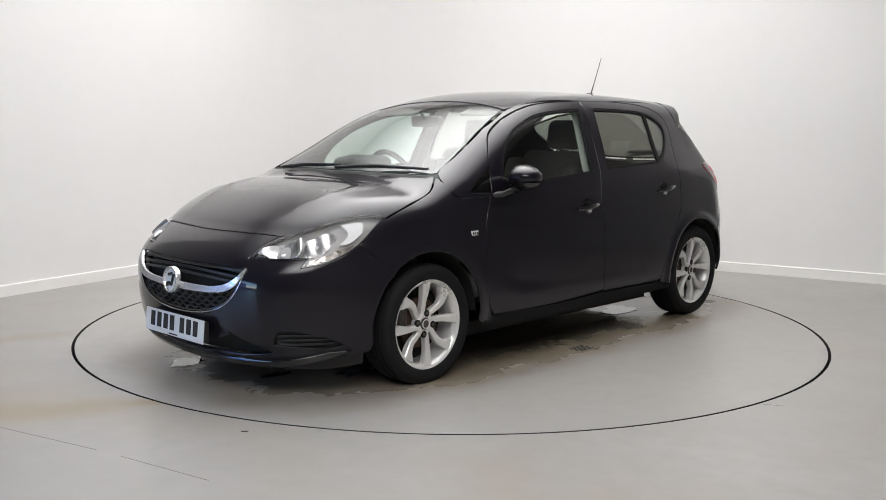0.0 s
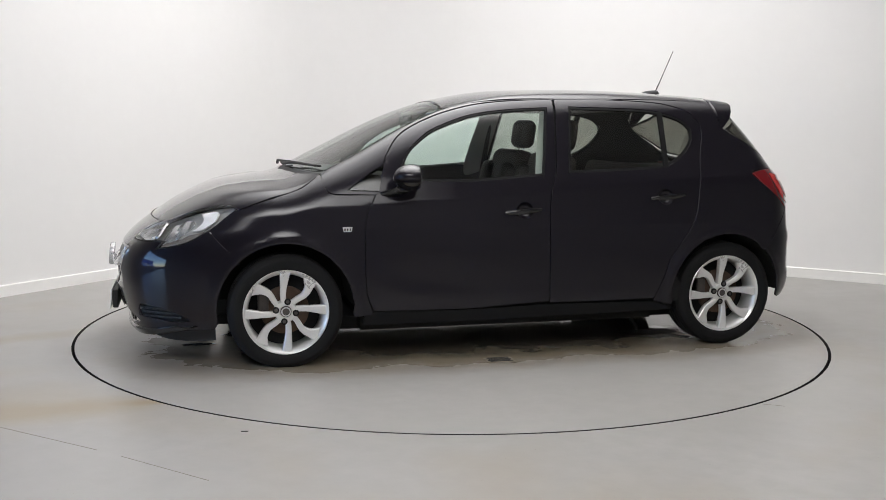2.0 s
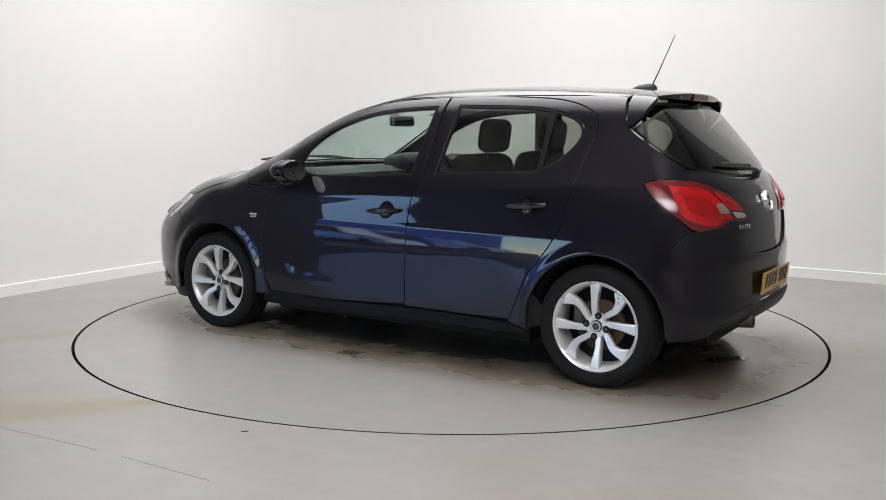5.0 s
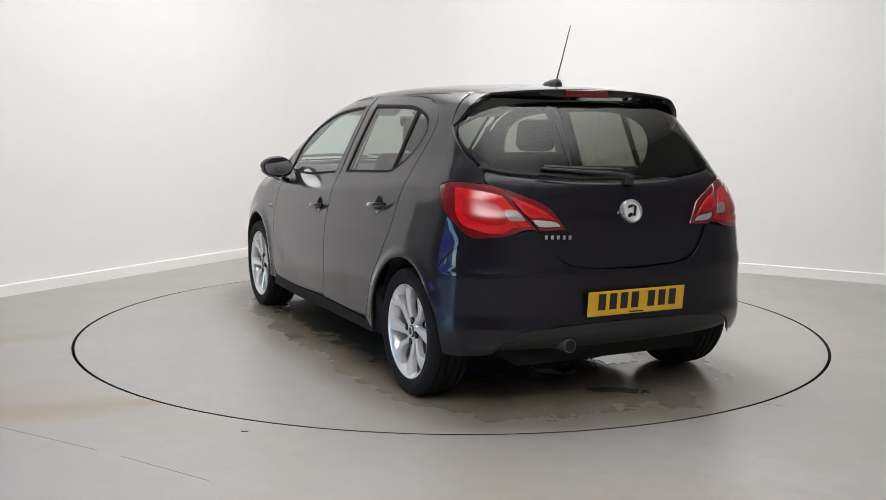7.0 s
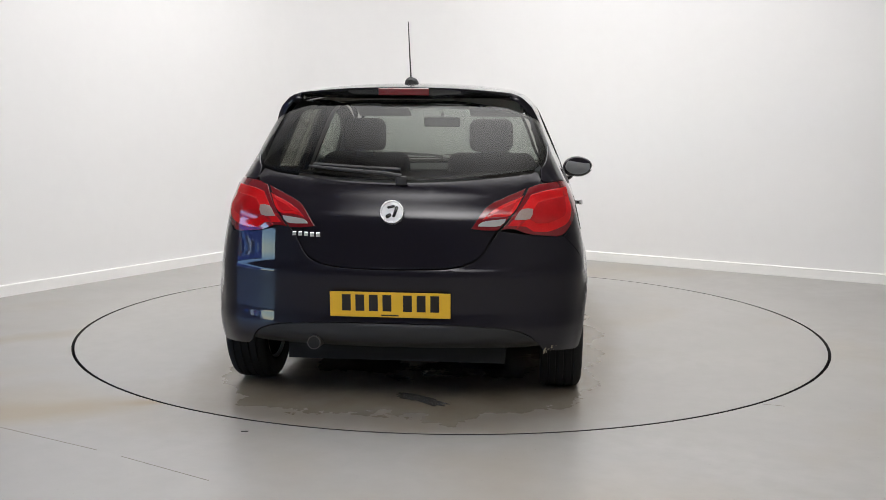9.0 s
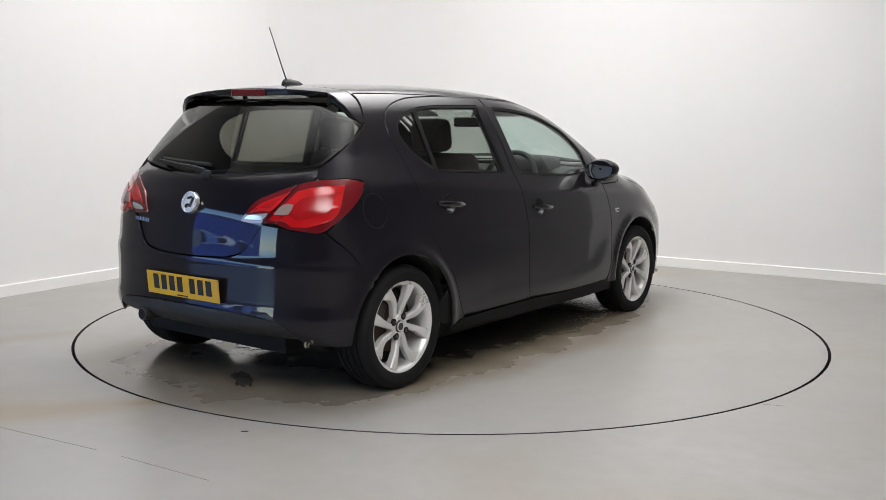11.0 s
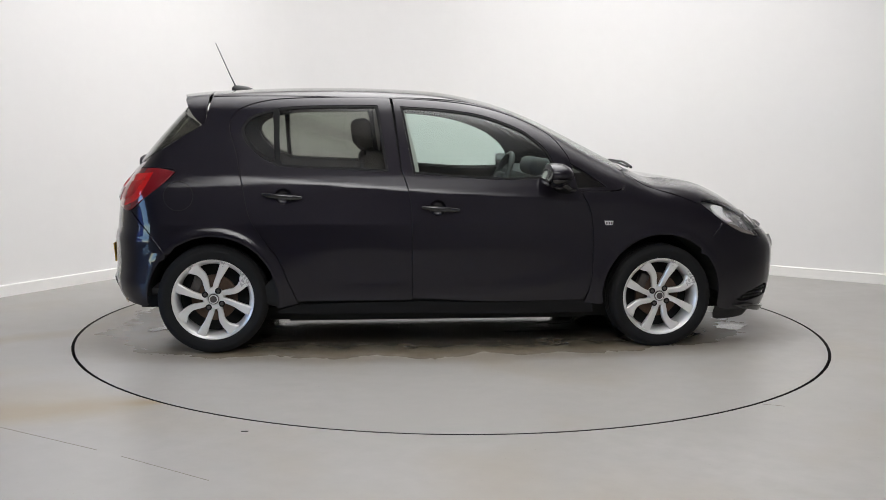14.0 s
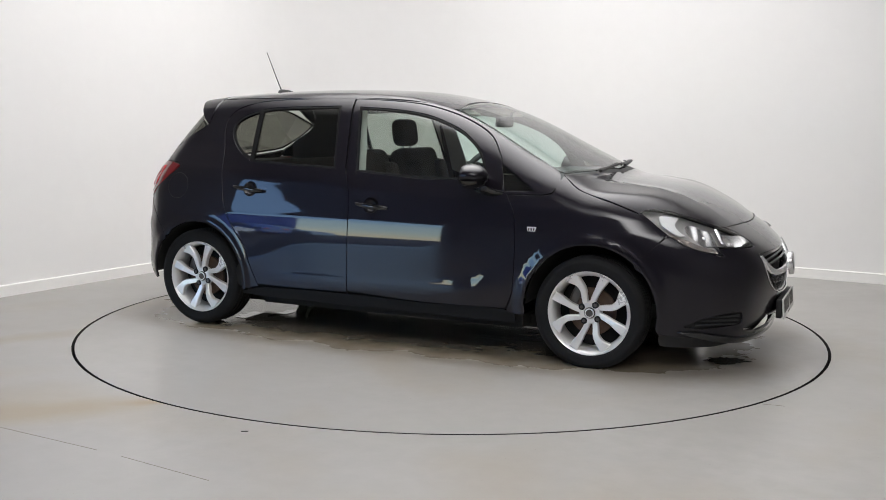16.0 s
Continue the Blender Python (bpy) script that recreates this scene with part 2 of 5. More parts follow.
def lathe(profile, steps=48, axis="y", closed=False):
    """Turns (radius, along) pairs about an axis through the origin."""
    bm = bmesh.new()
    rings = []
    for r, h in profile:
        ring = []
        for i in range(steps):
            a = 2 * math.pi * i / steps
            c, s = r * math.cos(a), r * math.sin(a)
            ring.append(bm.verts.new((c, h, s) if axis == "y" else (c, s, h) if axis == "z" else (h, c, s)))
        rings.append(ring)
    if closed:
        rings.append(rings[0])
    for p, q in zip(rings, rings[1:]):
        for i in range(steps):
            j = (i + 1) % steps
            bm.faces.new((p[i], p[j], q[j], q[i]))
    return bm


def tube(points, radius, steps=10, taper=None):
    """A round bar along points."""
    bm = bmesh.new()
    pts = [Vector(p) for p in points]
    rings = []
    for i, p in enumerate(pts):
        d = (pts[min(i + 1, len(pts) - 1)] - pts[max(i - 1, 0)]).normalized()
        u = d.orthogonal().normalized() if i == 0 else (u - d * u.dot(d)).normalized()
        w = d.cross(u)
        r = radius if taper is None else radius + (taper - radius) * i / (len(pts) - 1)
        rings.append([bm.verts.new(p + r * (math.cos(2 * math.pi * k / steps) * u + math.sin(2 * math.pi * k / steps) * w)) for k in range(steps)])
    for p, q in zip(rings, rings[1:]):
        for k in range(steps):
            bm.faces.new((p[k], p[(k + 1) % steps], q[(k + 1) % steps], q[k]))
    bm.faces.new(rings[0][::-1])
    bm.faces.new(rings[-1])
    return bm


def spline(pts, step=0.03):
    """A smooth curve through points."""
    p = [np.array(q, float) for q in pts]
    if len(p) == 2:
        n = max(1, int(np.linalg.norm(p[1] - p[0]) / step))
        return [p[0] + (p[1] - p[0]) * i / n for i in range(n + 1)]
    p = [2 * p[0] - p[1]] + p + [2 * p[-1] - p[-2]]
    out = []
    for a, b, c, d in zip(p, p[1:], p[2:], p[3:]):
        n = max(2, int(np.linalg.norm(c - b) / step))
        for i in range(n):
            t = i / n
            out.append(0.5 * (2 * b + (c - a) * t + (2 * a - 5 * b + 4 * c - d) * t * t + (3 * b - a - 3 * c + d) * t ** 3))
    return out + [p[-2]]


def outline(*runs, step=0.03):
    """A closed outline of smooth runs that meet at sharp corners."""
    out = []
    for run, nxt in zip(runs, runs[1:] + runs[:1]):
        out += spline(list(run) + [nxt[0]], step)[:-1]
    return np.array(out)


def inside(poly, pts):
    x, y = pts[:, 0], pts[:, 1]
    hit = np.zeros(len(pts), bool)
    for (x0, y0), (x1, y1) in zip(poly, np.roll(poly, -1, 0)):
        if y0 != y1:
            hit ^= ((y0 > y) != (y1 > y)) & (x < (x1 - x0) * (y - y0) / (y1 - y0) + x0)
    return hit


def shrink(poly, d):
    """Draws an outline in by d."""
    p = np.array(poly)
    if np.sum(p[:, 0] * np.roll(p[:, 1], -1) - p[:, 1] * np.roll(p[:, 0], -1)) < 0:
        p = p[::-1]
    e1, e2 = p - np.roll(p, 1, 0), np.roll(p, -1, 0) - p
    n1, n2 = (np.stack([-e[:, 1], e[:, 0]], 1) / (np.linalg.norm(e, axis=1, keepdims=True) + 1e-9) for e in (e1, e2))
    m = n1 + n2
    m /= np.maximum((m * n1).sum(1, keepdims=True), 0.35)
    return p + d * m


def fill(poly, holes=(), grid=0.03):
    """Triangles that fill an outline, with inner points on a grid."""
    lo, hi = poly.min(0), poly.max(0)
    gx, gy = np.meshgrid(np.arange(lo[0], hi[0], grid) + grid * 0.37, np.arange(lo[1], hi[1], grid) + grid * 0.41)
    g = np.stack([gx.ravel(), gy.ravel()], 1)
    keep = inside(poly, g)
    for h in holes:
        keep &= ~inside(h, g)
    g = g[keep]
    rims = [poly, *holes]
    edge_pts = np.concatenate(rims)
    if len(g):
        far = np.array([np.min(np.sum((edge_pts - q) ** 2, 1)) for q in g]) > (grid * 0.45) ** 2
        g = g[far]
    verts, edges, k = [], [], 0
    for r in rims:
        n = len(r)
        verts += [Vector(q) for q in r]
        edges += [(k + i, k + (i + 1) % n) for i in range(n)]
        k += n
    verts += [Vector(q) for q in g]
    from mathutils.geometry import delaunay_2d_cdt
    v, _, f, *_ = delaunay_2d_cdt(verts, edges, [], 0, 1e-6)
    v = np.array([tuple(q) for q in v])
    f = np.array([t for t in f if len(t) == 3])
    mid = v[f].mean(1)
    ok = inside(poly, mid)
    for h in holes:
        ok &= ~inside(h, mid)
    return v, f[ok]


# ---- the car's outer form: x forward, y to its left, z up, wheels' midpoint on the ground ----
def soft_table(table, n=240):
    """A smooth curve through table points (monotone in the first)."""
    pts = np.array(spline(sorted(table), 0.01))
    o = np.argsort(pts[:, 0])
    return pts[o, 0], pts[o, 1]


ROOF = soft_table([(-2.1, 1.32), (-1.6, 1.40), (-1.395, 1.434), (-1.2, 1.450), (-0.893, 1.465), (-0.555, 1.472), (-0.214, 1.466), (0.05, 1.448), (0.303, 1.400), (0.476, 1.349), (0.651, 1.278), (0.828, 1.192), (1.006, 1.100), (1.18, 1.006), (1.26, 0.975), (1.365, 0.960), (1.546, 0.930), (1.729, 0.874), (1.90, 0.797), (2.0, 0.735), (2.08, 0.665), (2.3, 0.45)])
CROWN = soft_table([(-2.1, 0.12), (-1.4, 0.11), (-0.5, 0.11), (0.3, 0.13), (0.8, 0.17), (1.1, 0.12), (1.3, 0.07), (1.6, 0.07), (2.2, 0.12)])
SIDE = soft_table([(0.0, 0.835), (0.15, 0.851), (0.25, 0.858), (0.35, 0.863), (0.42, 0.866), (0.5, 0.864), (0.62, 0.858), (0.69, 0.852), (0.712, 0.8495), (0.724, 0.8465), (0.80, 0.830), (0.88, 0.811), (0.95, 0.791), (1.0, 0.773), (1.15, 0.712), (1.30, 0.644), (1.36, 0.614), (1.42, 0.575), (1.55, 0.47)])
PLAN = soft_table([(-2.2, -0.13), (-1.9, -0.064), (-1.6, -0.022), (-1.3, -0.010), (-1.0, -0.004), (-0.5, 0), (0, 0), (0.5, -0.004), (0.9, -0.012), (1.3, -0.018), (1.6, -0.05), (1.9, -0.11), (2.2, -0.2)])
WAIST = soft_table([(-2.2, -0.09), (-1.5, -0.038), (-1.3, -0.028), (-1.0, -0.014), (-0.6, -0.005), (0, 0), (0.6, 0), (1.2, -0.02), (2.2, -0.08)])
NOSE = soft_table([(0.0, 1.92), (0.12, 2.02), (0.2, 2.085), (0.3, 2.118), (0.4, 2.132), (0.5, 2.134), (0.56, 2.124), (0.62, 2.090), (0.68, 2.030), (0.75, 1.935), (0.9, 1.72), (1.5, 0.7)])
TAIL = soft_table([(0.0, 1.70), (0.2, 1.80), (0.3, 1.865), (0.38, 1.882), (0.44, 1.874), (0.54, 1.872), (0.62, 1.874), (0.66, 1.862), (0.75, 1.852), (0.82, 1.842), (0.88, 1.826), (0.966, 1.775), (1.033, 1.722), (1.127, 1.648), (1.25, 1.540), (1.37, 1.430), (1.5, 1.31)])


def smax(a, b, k):
    h = np.maximum(k - np.abs(a - b), 0) / k
    return np.maximum(a, b) + h * h * k * 0.25


OPEN_TAIL = [False]


def form(p):
    """Below zero inside the car's outer form, above zero outside."""
    x, y, z = p[..., 0], np.abs(p[..., 1]), p[..., 2]
    up = np.clip((z - 0.92) / 0.2, 0, 1)
    side = y - (np.interp(z, *SIDE) + np.interp(x, *PLAN) * (1 - up * 0.6) + np.interp(x, *WAIST) * up)
    # shoulder line along the doors, and flared wheel arches
    dz = z - np.interp(x, [-1.7, -1.09, -0.53, -0.22, 0.06, 0.8, 1.4], [1.0, 0.965, 0.920, 0.896, 0.875, 0.835, 0.80])
    fade = np.interp(x, [-1.6, -1.2, 1.0, 1.45], [0, 1, 1, 0.0])
    side = side - 0.008 * fade * np.exp(-np.sqrt(dz * dz + 0.0001) / 0.055)
    # a fold pressed into the doors that rises over the sill
    zl = z - np.interp(x, [-0.9, -0.3, 0.3, 0.6, 0.8], [0.02, 0.0, 0.0, 0.045, 0.13])
    low = np.interp(x, [-0.85, -0.55, 0.6, 0.8], [0, 1, 1, 0])
    side = side + 0.006 * low * np.interp(zl, [0.315, 0.385, 0.40, 0.58], [0, 1, 1, 0])
    for wx in (1.256, -1.256):
        r = np.hypot(x - wx, z - 0.297)
        side = side - 0.011 * np.exp(-((r - 0.362) / 0.03) ** 2) * (z > 0.2)
    side = side - 0.005 * np.interp(x, [-0.8, -0.3, 0.7, 1.0], [0, 1, 1, 0]) * np.exp(-((z - 0.36) / 0.06) ** 2)
    front = x - (np.interp(z, *NOSE) - 0.26 * y ** 2 - 0.75 * y ** 6)
    rear = -x - (np.interp(z, *TAIL) - 0.18 * y ** 2 - 0.36 * y ** 6)
    top = (z - (np.interp(x, *ROOF) - np.interp(x, *CROWN) * y ** 2 - 0.10 * y ** 4)) * 0.9
    top = top - 0.009 * np.interp(x, [1.15, 1.35, 1.75, 1.95], [0, 1, 1, 0.2]) * np.exp(-np.abs(y - np.interp(x, [1.2, 1.9], [0.52, 0.36])) / 0.05)
    ends = smax(side, front, 0.16)
    if not OPEN_TAIL[0]:
        ends = np.maximum(ends, smax(side, rear, 0.10))
    k = np.interp(x, [-1.6, -1.2, 0.2, 0.9, 1.2], [0.05, 0.08, 0.085, 0.09, 0.09])
    return smax(ends, top, k)


def normal(p):
    e = 0.008
    g = np.stack([form(p + np.eye(3)[i] * e) - form(p - np.eye(3)[i] * e) for i in range(3)], -1)
    return g / (np.linalg.norm(g, axis=-1, keepdims=True) + 1e-9)


def reach(start, way):
    """Where rays from inside meet the form."""
    lo, hi = np.zeros(len(start)), np.full(len(start), 2.6)
    for _ in range(34):
        mid = (lo + hi) / 2
        out = form(start + way * mid[:, None]) > 0
        hi, lo = np.where(out, mid, hi), np.where(out, lo, mid)
    return start + way * lo[:, None]


def on_side(q):
    s = np.stack([q[:, 0], 0 * q[:, 0], q[:, 1]], 1)
    return reach(s, np.tile((0.0, 1.0, 0.0), (len(q), 1)))


def on_top(q):
    s = np.stack([q[:, 0], q[:, 1], 0 * q[:, 0] + 0.35], 1)
    return reach(s, np.tile((0.0, 0.0, 1.0), (len(q), 1)))


def on_tail(q):
    s = np.stack([0 * q[:, 0] - 0.6, q[:, 0], q[:, 1]], 1)
    return reach(s, np.tile((-1.0, 0.0, 0.0), (len(q), 1)))


def on_nose(q):
    s = np.stack([0 * q[:, 0] + 0.9, q[:, 0], q[:, 1]], 1)
    return reach(s, np.tile((1.0, 0.0, 0.0), (len(q), 1)))


def belt(x0, sign):
    def run(q):
        s = np.stack([0 * q[:, 0] + x0, 0 * q[:, 0], q[:, 1]], 1)
        return reach(s, np.stack([sign * np.cos(q[:, 0]), np.sin(q[:, 0]), 0 * q[:, 0]], 1))
    return run


FRONT_X, REAR_X = 1.0, -0.9
on_front, on_rear = belt(FRONT_X, 1), belt(REAR_X, -1)


def fa(x, y):
    """Angle round the front for a place in plan."""
    return math.atan2(y, x - FRONT_X)


def ra(x, y):
    return math.atan2(y, REAR_X - x)


def skin(name, where, poly, mat, parent, label="", holes=(), grid=0.03, gap=0.0034, lift=0.0, depth=0.014, mirror=False, wobble=None):
    """A panel of the car's skin: an outline laid on the outer form, with turned-in edges."""
    poly = shrink(poly, gap)
    holes = [shrink(h, -gap)[::-1] for h in holes]
    v2, f = fill(poly, holes, grid)
    p = where(v2)
    n = normal(p)
    p = p + n * (lift + (wobble(v2)[:, None] if wobble else 0))
    if wobble:
        tri = p[f]
        fn = np.cross(tri[:, 1] - tri[:, 0], tri[:, 2] - tri[:, 0])
        flip = (fn * n[f[:, 0]]).sum(1) < 0
        fn[flip] *= -1
        n = np.zeros_like(p)
        for k in range(3):
            np.add.at(n, f[:, k], fn)
        n /= np.linalg.norm(n, axis=1, keepdims=True) + 1e-12
    tri = p[f]
    out = (np.cross(tri[:, 1] - tri[:, 0], tri[:, 2] - tri[:, 0]) * n[f[:, 0]]).sum(1)
    f[out < 0] = f[out < 0][:, ::-1]
    count = {}
    for t in f:
        for a, b in ((t[0], t[1]), (t[1], t[2]), (t[2], t[0])):
            if (b, a) in count:
                del count[(b, a)]
            else:
                count[(a, b)] = 1
    verts, norms, faces = list(p), list(n), [tuple(t) for t in f]
    if depth:
        rim = sorted({i for e in count for i in e})
        inner, outer = {}, {}
        side_n = {i: np.zeros(3) for i in rim}
        for a, b in count:
            w = np.cross(p[b] - p[a], n[a])
            side_n[a] += w
            side_n[b] += w
        for i in rim:
            w = side_n[i] / (np.linalg.norm(side_n[i]) + 1e-12)
            soft = (w + n[i]) / np.linalg.norm(w + n[i])
            outer[i], inner[i] = len(verts), len(verts) + 1
            verts += [p[i] + w * 0.0012 - n[i] * 0.0014, p[i] - n[i] * depth]
            norms += [soft, w]
        for a, b in count:
            faces += [(b, a, outer[a], outer[b]), (outer[b], outer[a], inner[a], inner[b])]
    verts, norms = np.array(verts), np.array(norms)
    if mirror:
        verts, norms = verts * (1, -1, 1), norms * (1, -1, 1)
        faces = [t[::-1] for t in faces]
    return mesh_object(name, verts, faces, mat, parent, label, normals=norms)


def both(name, where, poly, mat, parent, label="", **more):
    return [skin(name, where, poly, mat, parent, label, mirror=m, **more) for m in (False, True)]

# ---- the room ----


def structure(name, bm, mat, label, smooth=False):
    ob = part(name, bm, mat, None, label, smooth)
    ob.matrix_world = ROOM_M
    return tagged(ob, kind="structure")


def room_box(a0, a1, b0, b1, z0, z1):
    return box((a1 - a0, b1 - b0, z1 - z0), pose((a0 + a1) / 2, -(b0 + b1) / 2, (z0 + z1) / 2))


DOOR_B0, DOOR_B1, DOOR_H = 7.2, 15.3, 2.2
R_TABLE, GAP_W = 2.254, 0.017
COVE = 1.1
# the white ends just out of view, so the car reflects darker walls
WHITE_A, WHITE_B = 5.75, 4.4


def floor_sheet():
    """The studio floor with the round opening for the turntable."""
    inv = ROOM_M.inverted()
    c = inv @ Vector((0, 0, 0))
    ring = np.array([(c.x + (R_TABLE + GAP_W / 2) * math.cos(t), c.y + (R_TABLE + GAP_W / 2) * math.sin(t)) for t in np.linspace(0, 2 * math.pi, 180, endpoint=False)])
    poly = outline([(-0.1, 0.1)], [(ROOM_A + 0.1, 0.1)], [(ROOM_A + 0.1, -ROOM_B - 0.1)], [(-0.1, -ROOM_B - 0.1)], step=0.6)
    v, f = fill(poly, [ring], 0.5)
    verts = [(x, y, 0) for x, y in v]
    n = len(verts)
    ob = mesh_object("floor", verts, [tuple(t) for t in f], FLOOR, smooth=False)
    ob.matrix_world = ROOM_M
    tagged(ob, "warm grey painted concrete studio floor with faint brown stains", kind="structure")
    pit = lathe([(R_TABLE + GAP_W / 2, -0.0005), (R_TABLE + GAP_W / 2, -0.25), (R_TABLE - 0.2, -0.25)], 180, "z")
    tagged(part("turntable_pit", pit, GAP, None, "dark gap between the turntable and the floor"), kind="structure")


floor_sheet()


def wall_run():
    """Left and right walls with the rounded corner between them, and their skirting."""
    path = [(WHITE_A, 0.0)]
    path += [(COVE - COVE * math.sin(t), -(COVE - COVE * math.cos(t))) for t in np.linspace(0, math.pi / 2, 14)]
    path += [(0.0, -WHITE_B)]
    for name, h, thick, shift, mat, label in (("wall_far", ROOM_H, 0.15, 0.0, WALL, "plain white painted studio walls with a rounded corner"), ("baseboard", 0.085, 0.018, 0.018, SKIRT, "white painted skirting board along the studio walls")):
        bm = bmesh.new()
        rows = []
        for i, (x, y) in enumerate(path):
            a, b = Vector(path[max(i - 1, 0)]), Vector(path[min(i + 1, len(path) - 1)])
            d = (b - a).normalized()
            nrm = Vector((-d.y, d.x))
            p, q = Vector((x, y)) + nrm * shift, Vector((x, y)) - nrm * (thick - shift)
            rows.append([bm.verts.new((*p, 0.0)), bm.verts.new((*p, h - (0.006 if shift else 0))), bm.verts.new((*(p - nrm * 0.006 if shift else p), h)), bm.verts.new((*q, h)), bm.verts.new((*q, 0.0))])
        for r, s in zip(rows, rows[1:]):
            for k in range(4):
                bm.faces.new((r[k], s[k], s[k + 1], r[k + 1]))
        structure(name, bm, mat, label, True)


wall_run()


def joint(a, b):
    a, b = Vector((*a, 0)), Vector((*b, 0))
    d = b - a
    ob = part("floor_joint", box((d.length, 0.0028, 0.0012), pose(0, 0, 0.0003)), JOINT, None, "thin dark joint line in the concrete floor")
    ob.matrix_world = Matrix.Translation((a + b) / 2) @ pose(0, 0, 0, 0, 0, math.degrees(math.atan2(d.y, d.x)))
    tagged(ob, kind="structure")


joint((-1.92, -2.19), (-1.36, -2.49))
joint((-1.24, -2.56), (-0.85, -2.80))
joint((1.43, -1.77), (1.52, -1.80))
# unseen walls and ceiling; their greys only set the car's reflections
structure("wall_near_left", room_box(-0.15, 0, WHITE_B, DOOR_B0, 0, ROOM_H), GREY, "unseen wall, grey to set the car reflections")
structure("wall_near_right", room_box(WHITE_A, ROOM_A, -0.15, 0, 0, ROOM_H), PLAIN, "unseen wall, pale grey to set the car reflections")
structure("wall_left", room_box(-0.15, 0, DOOR_B1, ROOM_B, 0, ROOM_H), CHARCOAL, "unseen wall beside the yard doorway, charcoal to darken reflections")
structure("wall_lintel", room_box(-0.15, 0, DOOR_B0, DOOR_B1, DOOR_H, ROOM_H), CHARCOAL, "unseen wall above the yard doorway, charcoal to darken reflections")
structure("wall_right", room_box(ROOM_A, ROOM_A + 0.15, 0, ROOM_B, 0, ROOM_H), PLAIN, "unseen wall beside the studio, pale grey to set reflections")
structure("wall_back", room_box(-0.15, ROOM_A + 0.15, ROOM_B, ROOM_B + 0.15, 0, ROOM_H), PLAIN, "unseen wall behind the studio, pale grey to set reflections")
structure("ceiling", room_box(-0.15, ROOM_A + 0.15, -0.15, ROOM_B + 0.15, ROOM_H, ROOM_H + 0.12), CEILING, "unseen studio ceiling, mid grey to dim reflections")
yard = structure("yard", room_box(-90, -0.15, -60, 90, -0.12, -0.02), ASPHALT, "pale asphalt yard outside the doorway")


def reflected_backdrop():
    """An unseen long low shed added across the yard for blue reflections: clad wall with ribs, a row of windows, a
    fascia and a flat roof.
    """
    shed = new("yard_shed")
    shed.matrix_world = ROOM_M
    tagged(shed, "unseen long low shed, added to give the car blue reflections", "shed")
    part("wall", room_box(-22.3, -22.0, -20, 50, -0.02, 7.2), BACKDROP_BLUE, shed)
    part("roof", room_box(-30.0, -21.7, -20.3, 50.3, 7.2, 7.35), STEEL, shed, "dark sheet roof")
    part("fascia", room_box(-21.98, -21.9, -20.2, 50.2, 6.9, 7.18), STEEL, shed, "dark fascia board")
    ribs = bmesh.new()
    for i in range(70):
        add_box(ribs, (0.05, 0.09, 6.88), pose(-21.975, 19.5 - i, 3.43))
    part("cladding_rib", ribs, BACKDROP_BLUE, shed)
    for i in range(9):
        w = part("window", room_box(-21.96, -21.90, -12 + 6 * i, -9.6 + 6 * i, 1.2, 2.4), SKIRT, shed, "white framed window")
        for k in (0, 1):
            part("pane", room_box(-21.90, -21.885, -11.93 + 6 * i + 1.16 * k, -10.85 + 6 * i + 1.16 * k, 1.27, 2.33), GLOSS_BLACK, w)


reflected_backdrop()


